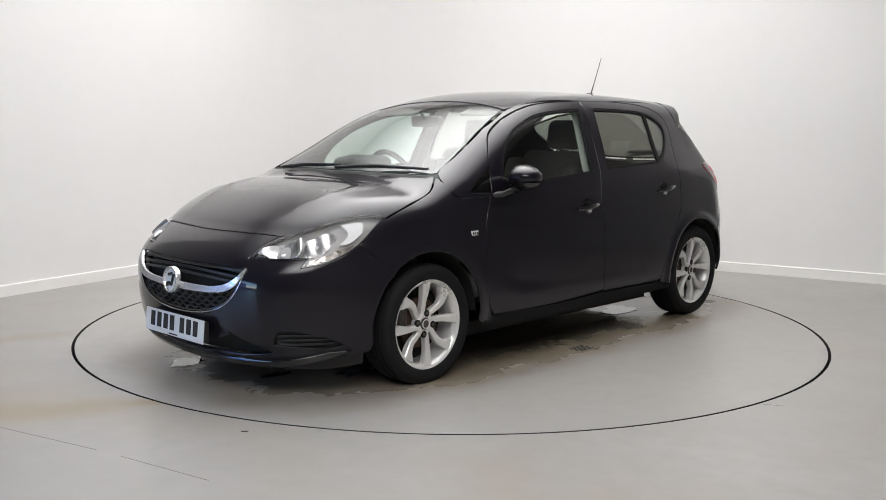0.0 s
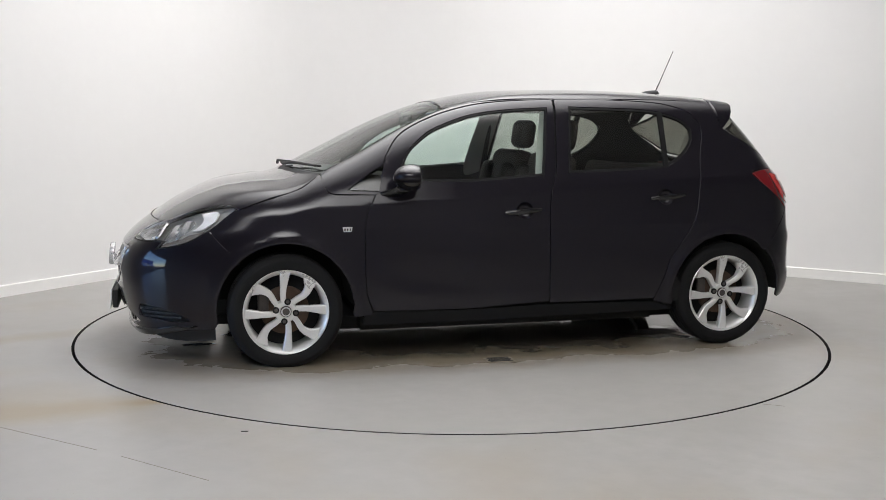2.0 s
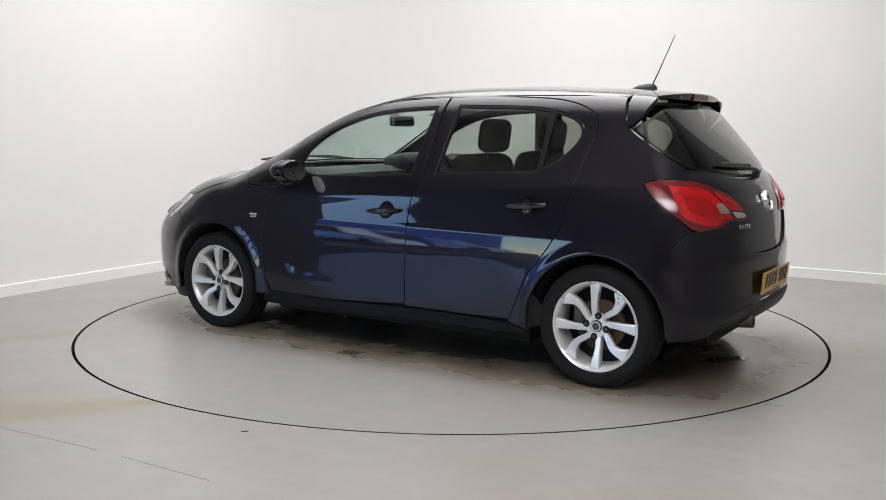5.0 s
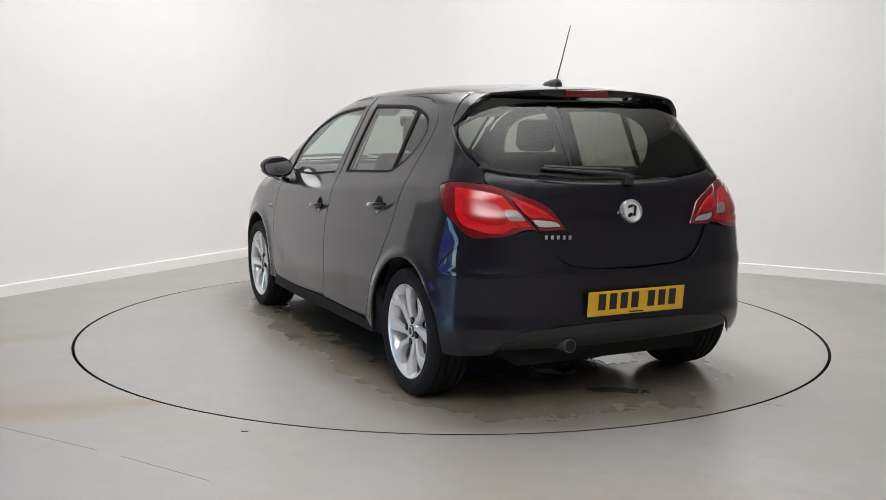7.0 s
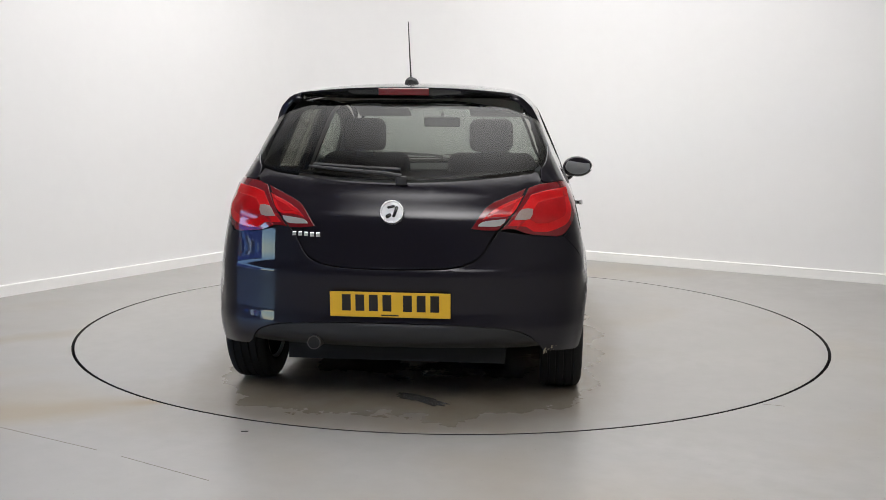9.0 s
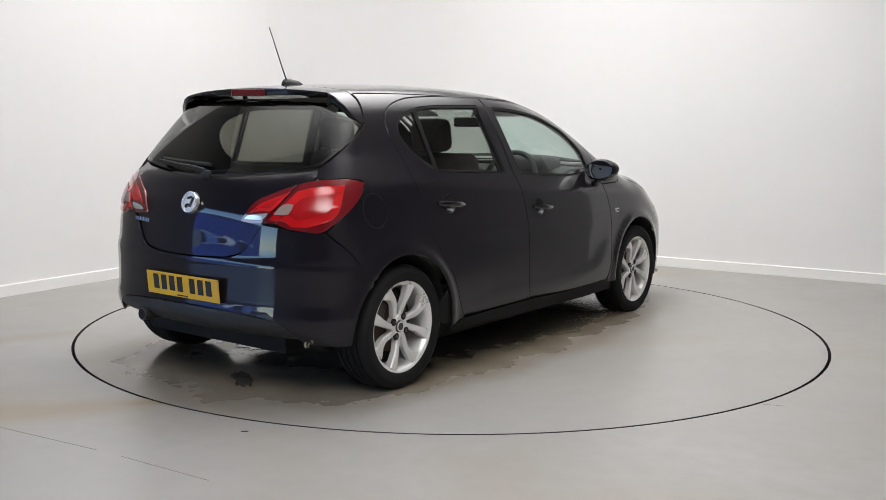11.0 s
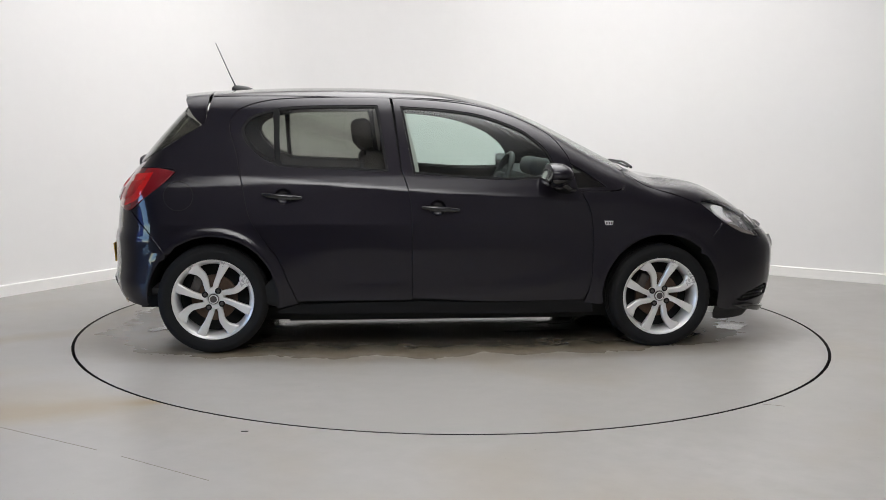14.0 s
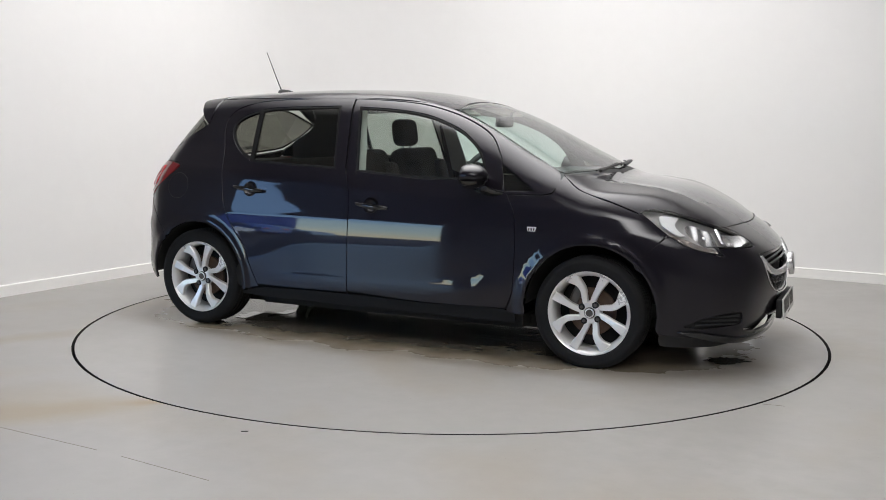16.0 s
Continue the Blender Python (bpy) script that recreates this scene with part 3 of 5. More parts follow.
def parked_car(a, b, turn, mat):
    """A parked hatchback in the yard: body with arches, glasshouse, panes, lamps and wheels."""
    thing = new("parked_car")
    thing.matrix_world = ROOM_M @ pose(a, -b, -0.02, 0, 0, turn)
    low = [(-2.0, 0.35), (-2.03, 0.6), (-1.95, 0.95), (-1.7, 1.0), (0.75, 0.98), (1.75, 0.82), (2.03, 0.66), (2.08, 0.4), (1.98, 0.25), (1.62, 0.25)]
    low += [(1.27 + 0.35 * math.cos(radians(q)), 0.3 + 0.35 * math.sin(radians(q))) for q in (20, 55, 90, 125, 160)]
    low += [(0.9, 0.25), (-0.9, 0.25)]
    low += [(-1.27 + 0.35 * math.cos(radians(q)), 0.3 + 0.35 * math.sin(radians(q))) for q in (20, 55, 90, 125, 160)] + [(-1.64, 0.28)]

    def slab(poly, w0, w1, z0, z1):
        bm = bmesh.new()
        sides = []
        for s in (1, -1):
            sides.append([bm.verts.new((x, s * (w0 + (w1 - w0) * min(max((z - z0) / (z1 - z0), 0), 1)), z)) for x, z in poly])
        bm.faces.new(sides[0])
        bm.faces.new(sides[1][::-1])
        for i in range(len(poly)):
            j = (i + 1) % len(poly)
            bm.faces.new((sides[0][i], sides[1][i], sides[1][j], sides[0][j]))
        return bm

    part("body", slab(low, 0.86, 0.80, 0.5, 1.0), mat, thing, smooth=True)
    part("roof", slab([(-1.72, 0.99), (-1.40, 1.42), (-0.6, 1.47), (0.1, 1.44), (0.95, 0.97)], 0.79, 0.58, 1.0, 1.45), mat, thing, smooth=True)
    part("side_glass", slab([(-1.45, 1.04), (-1.27, 1.34), (-0.5, 1.39), (0.05, 1.37), (0.70, 1.02)], 0.795, 0.61, 1.0, 1.42), GLOSS_BLACK, thing, "dark side windows")
    for y in (0.55, -0.55):
        part("headlight", box((0.10, 0.34, 0.14), pose(1.97, y, 0.68, 0, -25), 0.03), REFLECTOR, thing)
        part("tail_light", box((0.08, 0.26, 0.20), pose(-1.97, y, 0.84), 0.03), RED_LENS, thing)
    for x in (1.27, -1.27):
        for s in (1, -1):
            bm = lathe([(0.0004, 0.02), (0.19, 0.02), (0.2, 0.03), (0.29, 0.03), (0.30, 0.0), (0.30, -0.17)], 24)
            bmesh.ops.transform(bm, matrix=pose(x, s * 0.80, 0.30, 0, 0, 0 if s > 0 else 180), verts=bm.verts)
            part("wheel", bm, RUBBER, thing, "dark wheel", smooth=True)
    return thing


YARD_PAINTS = [material(n, c, rough=0.3, metal=m, coat=1.0) for n, c, m in (("parked_silver", (0.40, 0.41, 0.43), 0.7), ("parked_white", (0.70, 0.70, 0.70), 0.0), ("parked_blue", (0.05, 0.12, 0.40), 0.3), ("parked_grey", (0.16, 0.17, 0.18), 0.6))]
YARD_NAMES = ("silver", "white", "blue", "grey")
for i, k in enumerate((3, 2, 0, 3, 2, 1, 2, 0)):
    tagged(parked_car(-8.6 + 0.15 * (i % 3), 4.2 + 2.65 * i, 0 if i % 3 else 180, YARD_PAINTS[k]), YARD_NAMES[k] + " hatchback parked in the yard outside", "car", "cars parked in the yard")


# added light source out of view, soft-edged to keep reflections soft
def ceiling_panel(a, b, wide, deep, strength):
    thing = new("ceiling_light")
    thing.matrix_world = Matrix.Translation(room(a, b, ROOM_H)) @ pose(0, 0, 0, 0, 0, TURN)
    tagged(thing, "unseen white framed ceiling panel, added to light the room", "ceiling light", "lights on the ceiling")
    bm = bmesh.new()
    for sx, sy, px, py in ((wide + 0.12, 0.06, 0, deep / 2 + 0.03), (wide + 0.12, 0.06, 0, -deep / 2 - 0.03), (0.06, deep, wide / 2 + 0.03, 0), (0.06, deep, -wide / 2 - 0.03, 0)):
        add_box(bm, (sx, sy, 0.12), pose(px, py, -0.06))
    part("frame", bm, SKIRT, thing)
    part("diffuser", box((wide - 0.002, deep - 0.002, 0.03), pose(0, 0, -0.085)), diffuser_material(wide, deep, strength), thing)


for panel in PANELS:
    ceiling_panel(*panel)

# ---- the turntable ----
table = new("turntable")
tagged(table, "round grey concrete turntable set flush into the floor", "turntable")
disc = lathe([(0.0001, 0.0), (0.5, 0.0), (1.2, 0.0), (1.9, 0.0), (R_TABLE - GAP_W / 2 - 0.0015, 0.0), (R_TABLE - GAP_W / 2, -0.0015)], 180, "z")
part("disc", disc, DISC, table)
# disc edge painted near black, so the gap looks unlit
part("edge_band", lathe([(R_TABLE - GAP_W / 2, -0.0015), (R_TABLE - GAP_W / 2, -0.2)], 180, "z"), GAP, table, "disc edge painted near black as the shade of the gap")
mark = part("scratch", box((0.03, 0.007, 0.002), pose(-0.84, -2.245, 0.0006, 0, 0, 4)), GAP, None, "short dark scratch in the floor paint")
tagged(mark, kind="structure")

# ---- the car ----
OFF = (-0.134, 0.092, 0.0)
TH0, RATE = 226.39, -15.681
car = new("car")
tagged(car, "black five-door hatchback car with silver alloy wheels on a turntable", "car")


def cp(ob):
    """Sets a part at the car's place on the turntable."""
    ob.location = OFF
    return ob


def own(obs):
    for o in obs if isinstance(obs, list) else [obs]:
        cp(o)
    return obs


def ez(x, y):
    """Height of the form over a place in plan."""
    return float(on_top(np.array([[x, y]]))[0, 2])


def rp(y, z):
    p = on_tail(np.array([[y, z]]))[0]
    return (ra(p[0], p[1]), z)


def rs(x, z):
    p = on_side(np.array([[x, z]]))[0]
    return (ra(p[0], p[1]), z)


def fp(y, z):
    p = on_nose(np.array([[y, z]]))[0]
    return (fa(p[0], p[1]), z)


def fs(x, z):
    p = on_side(np.array([[x, z]]))[0]
    return (fa(p[0], p[1]), z)


def arc(cx, cz, r, a0, a1, n=16):
    return [(cx + r * math.cos(radians(a)), cz + r * math.sin(radians(a))) for a in np.linspace(a0, a1, n)]


AXLE_F, AXLE_R, HUB_Z, ARCH = 1.256, -1.256, 0.297, 0.348
FRAME_TOP = [(-0.27, 1.401), (-0.22, 1.400), (0.025, 1.386), (0.21, 1.362), (0.397, 1.312), (0.553, 1.245), (0.648, 1.180), (0.715, 1.09)]
REAR_TOP = [(-1.128, 1.088), (-1.165, 1.215), (-1.155, 1.285), (-1.099, 1.339), (-0.978, 1.377), (-0.827, 1.394), (-0.525, 1.404)]
B_GAP = [(-0.173, 0.30), (-0.173, 0.718), (-0.186, 0.869), (-0.22, 0.989)]
R_GAP = [(-0.80, 0.29), (-0.85, 0.40), (-0.898, 0.52), (-0.962, 0.60), (-1.053, 0.745), (-1.091, 0.91)]
ROOF_SIDE = [(0.36, 0.525), (0.15, 0.545), (-0.2, 0.558), (-0.6, 0.558), (-1.0, 0.54), (-1.27, 0.515)]
SCREEN_SIDE = [(1.03, 0.655), (0.85, 0.618), (0.60, 0.568)]
ROOF_EDGE_SIDE = [(x, ez(x, y)) for x, y in ROOF_SIDE]
SCREEN_EDGE_SIDE = [(x, ez(x, y)) for x, y in SCREEN_SIDE]
HOOD_EDGE = [(1.06, 0.668), (1.10, 0.70), (1.16, 0.735), (1.26, 0.752), (1.38, 0.768), (1.487, 0.765)]
HOOD_EDGE_SIDE = [(x, ez(x, y)) for x, y in HOOD_EDGE]

GLASS_F = outline([(0.665, 0.965), (0.60, 1.105), (0.51, 1.19), (0.425, 1.240), (0.239, 1.305), (0.024, 1.337)], [(-0.222, 1.352), (-0.160, 0.996)], [(-0.150, 0.985), (0.3, 0.955)])
GLASS_R = outline([(-0.36, 1.354), (-0.767, 1.345)], [(-0.905, 1.327), (-0.892, 1.034)], [(-0.80, 1.022), (-0.31, 1.000)])
GLASS_R2 = outline([(-0.925, 1.325), (-1.03, 1.292), (-1.085, 1.245), (-1.088, 1.19), (-1.044, 1.127), (-0.98, 1.075)], [(-0.912, 1.042)])
WINDOW_R = outline([(-0.355, 1.358), (-0.767, 1.349), (-0.92, 1.331), (-1.04, 1.294), (-1.093, 1.247), (-1.095, 1.188), (-1.05, 1.122), (-0.985, 1.068), (-0.92, 1.037), (-0.85, 1.02)], [(-0.300, 0.996)])
QTR_GLASS = outline([(0.93, 0.912), (0.81, 0.995)], [(0.725, 1.045), (0.745, 0.925)], [(0.75, 0.905)])

door_f = outline(B_GAP, [(-0.224, 1.0), *FRAME_TOP[:1]], FRAME_TOP[:-1], [(0.715, 1.09), (0.745, 1.0)], [(0.765, 0.905)], [(0.783, 0.888), (0.837, 0.765), (0.848, 0.55), (0.836, 0.36), (0.80, 0.285)], [(0.78, 0.278), (0.3, 0.275)])


def oval(cx, cz, rx, rz, n=28):
    return np.array([(cx + rx * math.cos(t), cz + rz * math.sin(t)) for t in np.linspace(0, 2 * math.pi, n, endpoint=False)])


RECESS_F, RECESS_R = oval(-0.030, 0.796, 0.046, 0.044), oval(-0.872, 0.860, 0.046, 0.042)
both("front_door", on_side, door_f, PAINT, car, holes=[GLASS_F, RECESS_F], grid=0.02)
door_r = outline([(-0.178, 0.29), (-0.5, 0.288)], R_GAP, REAR_TOP, [(-0.28, 1.402), (-0.23, 1.0)], B_GAP[::-1])
both("rear_door", on_side, door_r, PAINT, car, holes=[WINDOW_R, RECESS_R], grid=0.02)
both("front_door_glass", on_side, GLASS_F, CLEAR, car, lift=-0.006, depth=0)
both("rear_door_glass", on_side, GLASS_R, TINTED, car, lift=-0.006, depth=0)
both("rear_fixed_glass", on_side, GLASS_R2, TINTED, car, lift=-0.006, depth=0)
both("window_seal", on_side, GLASS_F, SEAL, car, "black rubber window seal", holes=[shrink(GLASS_F, 0.014)], lift=-0.003, depth=0)
both("window_seal", on_side, WINDOW_R, SEAL, car, "black rubber window seal", holes=[shrink(GLASS_R, 0.012), shrink(GLASS_R2, 0.010)], lift=-0.003, depth=0)
both("mirror_triangle_glass", on_side, QTR_GLASS, REAR_TINT, car, lift=-0.004, depth=0)
fender = outline([(0.80, 0.26), (0.836, 0.36), (0.848, 0.55), (0.837, 0.765)], [(0.783, 0.888), (0.99, 0.89)], [(1.035, 0.905)], HOOD_EDGE_SIDE, [(1.492, 0.823), (1.567, 0.765)], [(1.636, 0.713), (1.50, 0.56)], arc(AXLE_F, HUB_Z, ARCH, 46, 187))
both("front_wing", on_side, fender, PAINT, car)
pillar = outline([(0.783, 0.886), (0.765, 0.905)], [(0.745, 1.0), (0.715, 1.09)], FRAME_TOP[::-1], [(-0.28, 1.402), *REAR_TOP[::-1]], R_GAP[::-1], [(-0.80, 0.275)], arc(AXLE_R, HUB_Z, ARCH, -8, 134), [(-1.60, 0.68)], [(-1.69, 0.775)], [(-1.60, 0.865), (-1.450, 0.986)], [(-1.55, 1.012), (-1.64, 1.01)], [(-1.60, 1.068), (-1.335, 1.235)], [(-1.304, 1.259), (-1.27, ROOF_EDGE_SIDE[-1][1])], ROOF_EDGE_SIDE[::-1], SCREEN_EDGE_SIDE[::-1], [(1.06, 0.955), (1.03, 0.905)], [(0.99, 0.892)], step=0.02)
both("side_frame", on_side, pillar, PAINT, car, holes=[QTR_GLASS], grid=0.02)
LAMP_TOP = [(1.487, 0.765), (1.517, 0.738), (1.572, 0.701), (1.666, 0.650), (1.759, 0.600), (1.84, 0.536)]
bonnet = outline([(1.215, 0.0), (1.18, 0.35), (1.12, 0.58)], HOOD_EDGE, LAMP_TOP, [(1.869, 0.489), (1.905, 0.33), (1.93, 0.131), (1.935, 0.0), (1.93, -0.131), (1.905, -0.33), (1.869, -0.489)], [(x, -y) for x, y in LAMP_TOP[::-1]], [(x, -y) for x, y in HOOD_EDGE[::-1]], [(1.12, -0.58), (1.18, -0.35)])
skin("bonnet", on_top, bonnet, PAINT, car, gap=0.004)
lid_front = [(1.872, 0.489), (1.908, 0.33), (1.932, 0.131), (1.937, 0.0), (1.932, -0.131), (1.908, -0.33), (1.872, -0.489)]
part("bonnet_joint", tube(on_top(np.array(spline(lid_front, 0.03))) + (0, 0, 0.0006), 0.0030, 6), VOID, car, "dark joint along the bonnet's front edge")
screen = outline([(1.175, 0.0), (1.145, 0.35), (1.085, 0.58)], SCREEN_SIDE, [(0.365, 0.52)], [(0.35, 0.3), (0.34, 0), (0.35, -0.3)], [(0.365, -0.52)], [(x, -y) for x, y in SCREEN_SIDE[::-1]], [(1.085, -0.58), (1.145, -0.35)])
skin("windscreen", on_top, screen, SCREEN_GLASS, car, lift=-0.003, depth=0)
roof = outline([(0.33, 0.0), (0.34, 0.3)], ROOF_SIDE, [(-1.28, 0.3), (-1.285, 0), (-1.28, -0.3)], [(x, -y) for x, y in ROOF_SIDE[::-1]], [(0.34, -0.3)])
skin("windscreen_border", on_top, screen, SEAL, car, "black printed border of the windscreen", holes=[shrink(screen, 0.026)[::-1]], lift=-0.008, depth=0, gap=0.003)
skin("roof", on_top, roof, PAINT, car)
rear_glass_half = [rp(0.25, 1.365), rp(0.47, 1.335)], [rs(-1.325, 1.245), rs(-1.48, 1.145)], [rs(-1.605, 1.068), rp(0.55, 1.05), rp(0.25, 1.02)]


def mirrored(half, top, bottom):
    runs = [list(r) for r in half]
    back = [[(-a, b) for a, b in r[::-1]] for r in runs[::-1]]
    runs[0] = [top] + runs[0]
    runs[-1] = runs[-1] + [bottom]
    return outline(*runs, *back)


skin("rear_window", on_rear, mirrored(rear_glass_half, (0, 1.37), (0, 1.012)), REAR_TINT, car, depth=0.006)
hatch_half = [rp(0.25, 1.016), rp(0.55, 1.046), rs(-1.61, 1.062)], [rs(-1.635, 1.02), rp(0.62, 0.99)], [rp(0.456, 0.81), rp(0.372, 0.688), rp(0.251, 0.647)]
skin("tailgate", on_rear, mirrored(hatch_half, (0, 1.008), (0, 0.640)), PAINT, car, gap=0.003, lift=-0.010, wobble=lambda q: 0.010 * np.exp(-((q[:, 1] - 0.985 - 0.05 * q[:, 0] ** 2) / 0.02) ** 2))
REAR_ARCH = [rs(-1.256 - ARCH * math.cos(radians(a)), HUB_Z + ARCH * math.sin(radians(a))) for a in (46, 38, 28, 18, 8, -3)]
bump_half = [rp(0.251, 0.644), rp(0.372, 0.684), rp(0.456, 0.805)], [rp(0.618, 0.784), rs(-1.69, 0.775)], [rs(-1.60, 0.68)], REAR_ARCH, [rs(-1.62, 0.262), rp(0.66, 0.275)], [rp(0.625, 0.32), rp(0.595, 0.352), rp(0.495, 0.386), rp(0.251, 0.404)]
skin("rear_bumper", on_rear, mirrored(bump_half, (0, 0.634), (0, 0.408)), PAINT, car, gap=0.0022, lift=0.002)
diff_half = [rp(0.251, 0.402), rp(0.495, 0.384), rp(0.595, 0.350), rp(0.625, 0.318), rp(0.66, 0.272)], [rp(0.6, 0.255), rp(0.25, 0.252)]
skin("rear_valance", on_rear, mirrored(diff_half, (0, 0.406), (0, 0.252)), PLASTIC, car, "dark grey unpainted plastic lower bumper", lift=-0.002, wobble=lambda q: 0.010 * np.exp(-((q[:, 1] - 0.375) / 0.02) ** 2) - 0.05 * np.clip((0.33 - q[:, 1]) / 0.08, 0, 1))

# ---- car: lamps, grille and trim ----
HOUSING = material("lamp_housing", (0.42, 0.415, 0.41), rough=0.3, metal=0.4)
GUIDE = material("white_light_guide", (0.82, 0.82, 0.83), rough=0.25, coat=0.5)
MESH = material("grille_plastic", (0.018, 0.018, 0.020), rough=0.38, coat=0.2)


def fq(x, y, z):
    return (fa(x, y), z)


LAMP_RUNS = (
    [fq(2.012, 0.425, 0.647), fq(1.972, 0.435, 0.685), fq(1.918, 0.468, 0.722), fq(1.84, 0.536, 0.758), fq(1.759, 0.600, 0.789), fq(1.666, 0.650, 0.820), fq(1.572, 0.701, 0.839), fq(1.517, 0.738, 0.838)],
    [fq(1.490, 0.767, 0.823), fq(1.567, 0.774, 0.765), fq(1.636, 0.774, 0.713), fq(1.724, 0.758, 0.662), fq(1.776, 0.741, 0.640), fq(1.847, 0.708, 0.623)],
    [fq(1.905, 0.668, 0.614)], [fq(1.873, 0.672, 0.652), fq(1.955, 0.569, 0.647)])
LAMP = outline(*LAMP_RUNS, step=0.02)
GRILLE_HALF = [(fp(0.2, 0.604)), fp(0.38, 0.606), fp(0.452, 0.604)], [fp(0.442, 0.539), fp(0.399, 0.471), fp(0.327, 0.418), fp(0.227, 0.385), fp(0.119, 0.371)]


def mirrored_step(half, top, bottom, step):
    runs = [list(r) for r in half]
    back = [[(-a, b) for a, b in r[::-1]] for r in runs[::-1]]
    runs[0] = [top] + runs[0]
    runs[-1] = runs[-1] + [bottom]
    return outline(*runs, *back, step=step)


GRILLE = mirrored_step(GRILLE_HALF, (0, 0.603), (0, 0.366), 0.02)
INTAKE = mirrored_step(([fp(0.30, 0.262), fp(0.36, 0.30)], [fp(0.42, 0.275), fp(0.56, 0.225)], [fp(0.4, 0.195)]), (0, 0.25), (0, 0.185), 0.03)
FOG = outline([fp(0.58, 0.262), fp(0.60, 0.315), fp(0.655, 0.325)], [fs(1.80, 0.285), fs(1.74, 0.252)], [fs(1.80, 0.240)], step=0.02)
FRONT_ARCH = [fs(1.256 + ARCH * math.cos(radians(a)), HUB_Z + ARCH * math.sin(radians(a))) for a in (49, 40, 30, 20, 10, 0, -10)]
nose_half = [fq(1.94, 0.131, 0.747), fq(1.914, 0.33, 0.747), fq(1.872, 0.489, 0.748), fq(1.842, 0.536, 0.756)], LAMP_RUNS[0][3:0:-1], [fq(2.014, 0.425, 0.645), fq(1.955, 0.569, 0.645)], [fq(1.871, 0.672, 0.650)], [fq(1.905, 0.668, 0.612), *LAMP_RUNS[1][:2:-1]], [fs(1.636, 0.711)], FRONT_ARCH, [fs(1.62, 0.205), fs(1.75, 0.195)], [fp(0.6, 0.165), fp(0.3, 0.152)]
skin("front_bumper", on_front, mirrored(nose_half, (0, 0.747), (0, 0.150)), PAINT, car, holes=[GRILLE, INTAKE, FOG, FOG * (-1, 1)], grid=0.025, gap=0.003)
LIP = mirrored_step(([fp(0.3, 0.176), fp(0.6, 0.196)], [fs(1.80, 0.228)], [fs(1.70, 0.226)], [fs(1.78, 0.200), fp(0.6, 0.166), fp(0.3, 0.150)]), (0, 0.168), (0, 0.142), 0.03)
skin("front_lip", on_front, LIP, GLOSS_BLACK, car, "gloss black lower lip of the front bumper", lift=0.018, depth=0.03)
skin("air_dam", on_front, mirrored_step(([fp(0.3, 0.15), fp(0.6, 0.165), fs(1.78, 0.19)], [fs(1.62, 0.20)], [fs(1.62, 0.13), fs(1.75, 0.115)], [fp(0.6, 0.105)]), (0, 0.145), (0, 0.105), 0.03), PLASTIC, car, "dark plastic air dam under the front bumper", lift=-0.035)
skin("intake_backing", on_front, INTAKE, VOID, car, lift=-0.04, gap=-0.02, depth=0)
for flip in (False, True):
    fog = skin("fog_recess", on_front, FOG, PLASTIC, car, "dark plastic slatted recess in the front bumper", lift=-0.022, gap=-0.012, depth=0, mirror=flip)
    for z in (0.262, 0.283, 0.303):
        pts = [(x, y * (-1 if flip else 1), zz) for x, y, zz in on_front(np.array([(a, z) for a in np.linspace(fp(0.60, z)[0], fs(1.79, z)[0], 7)])) - (0.010, 0.008, 0)]
        part("slat", tube(pts, 0.006, 6), PLASTIC, fog, smooth=True)


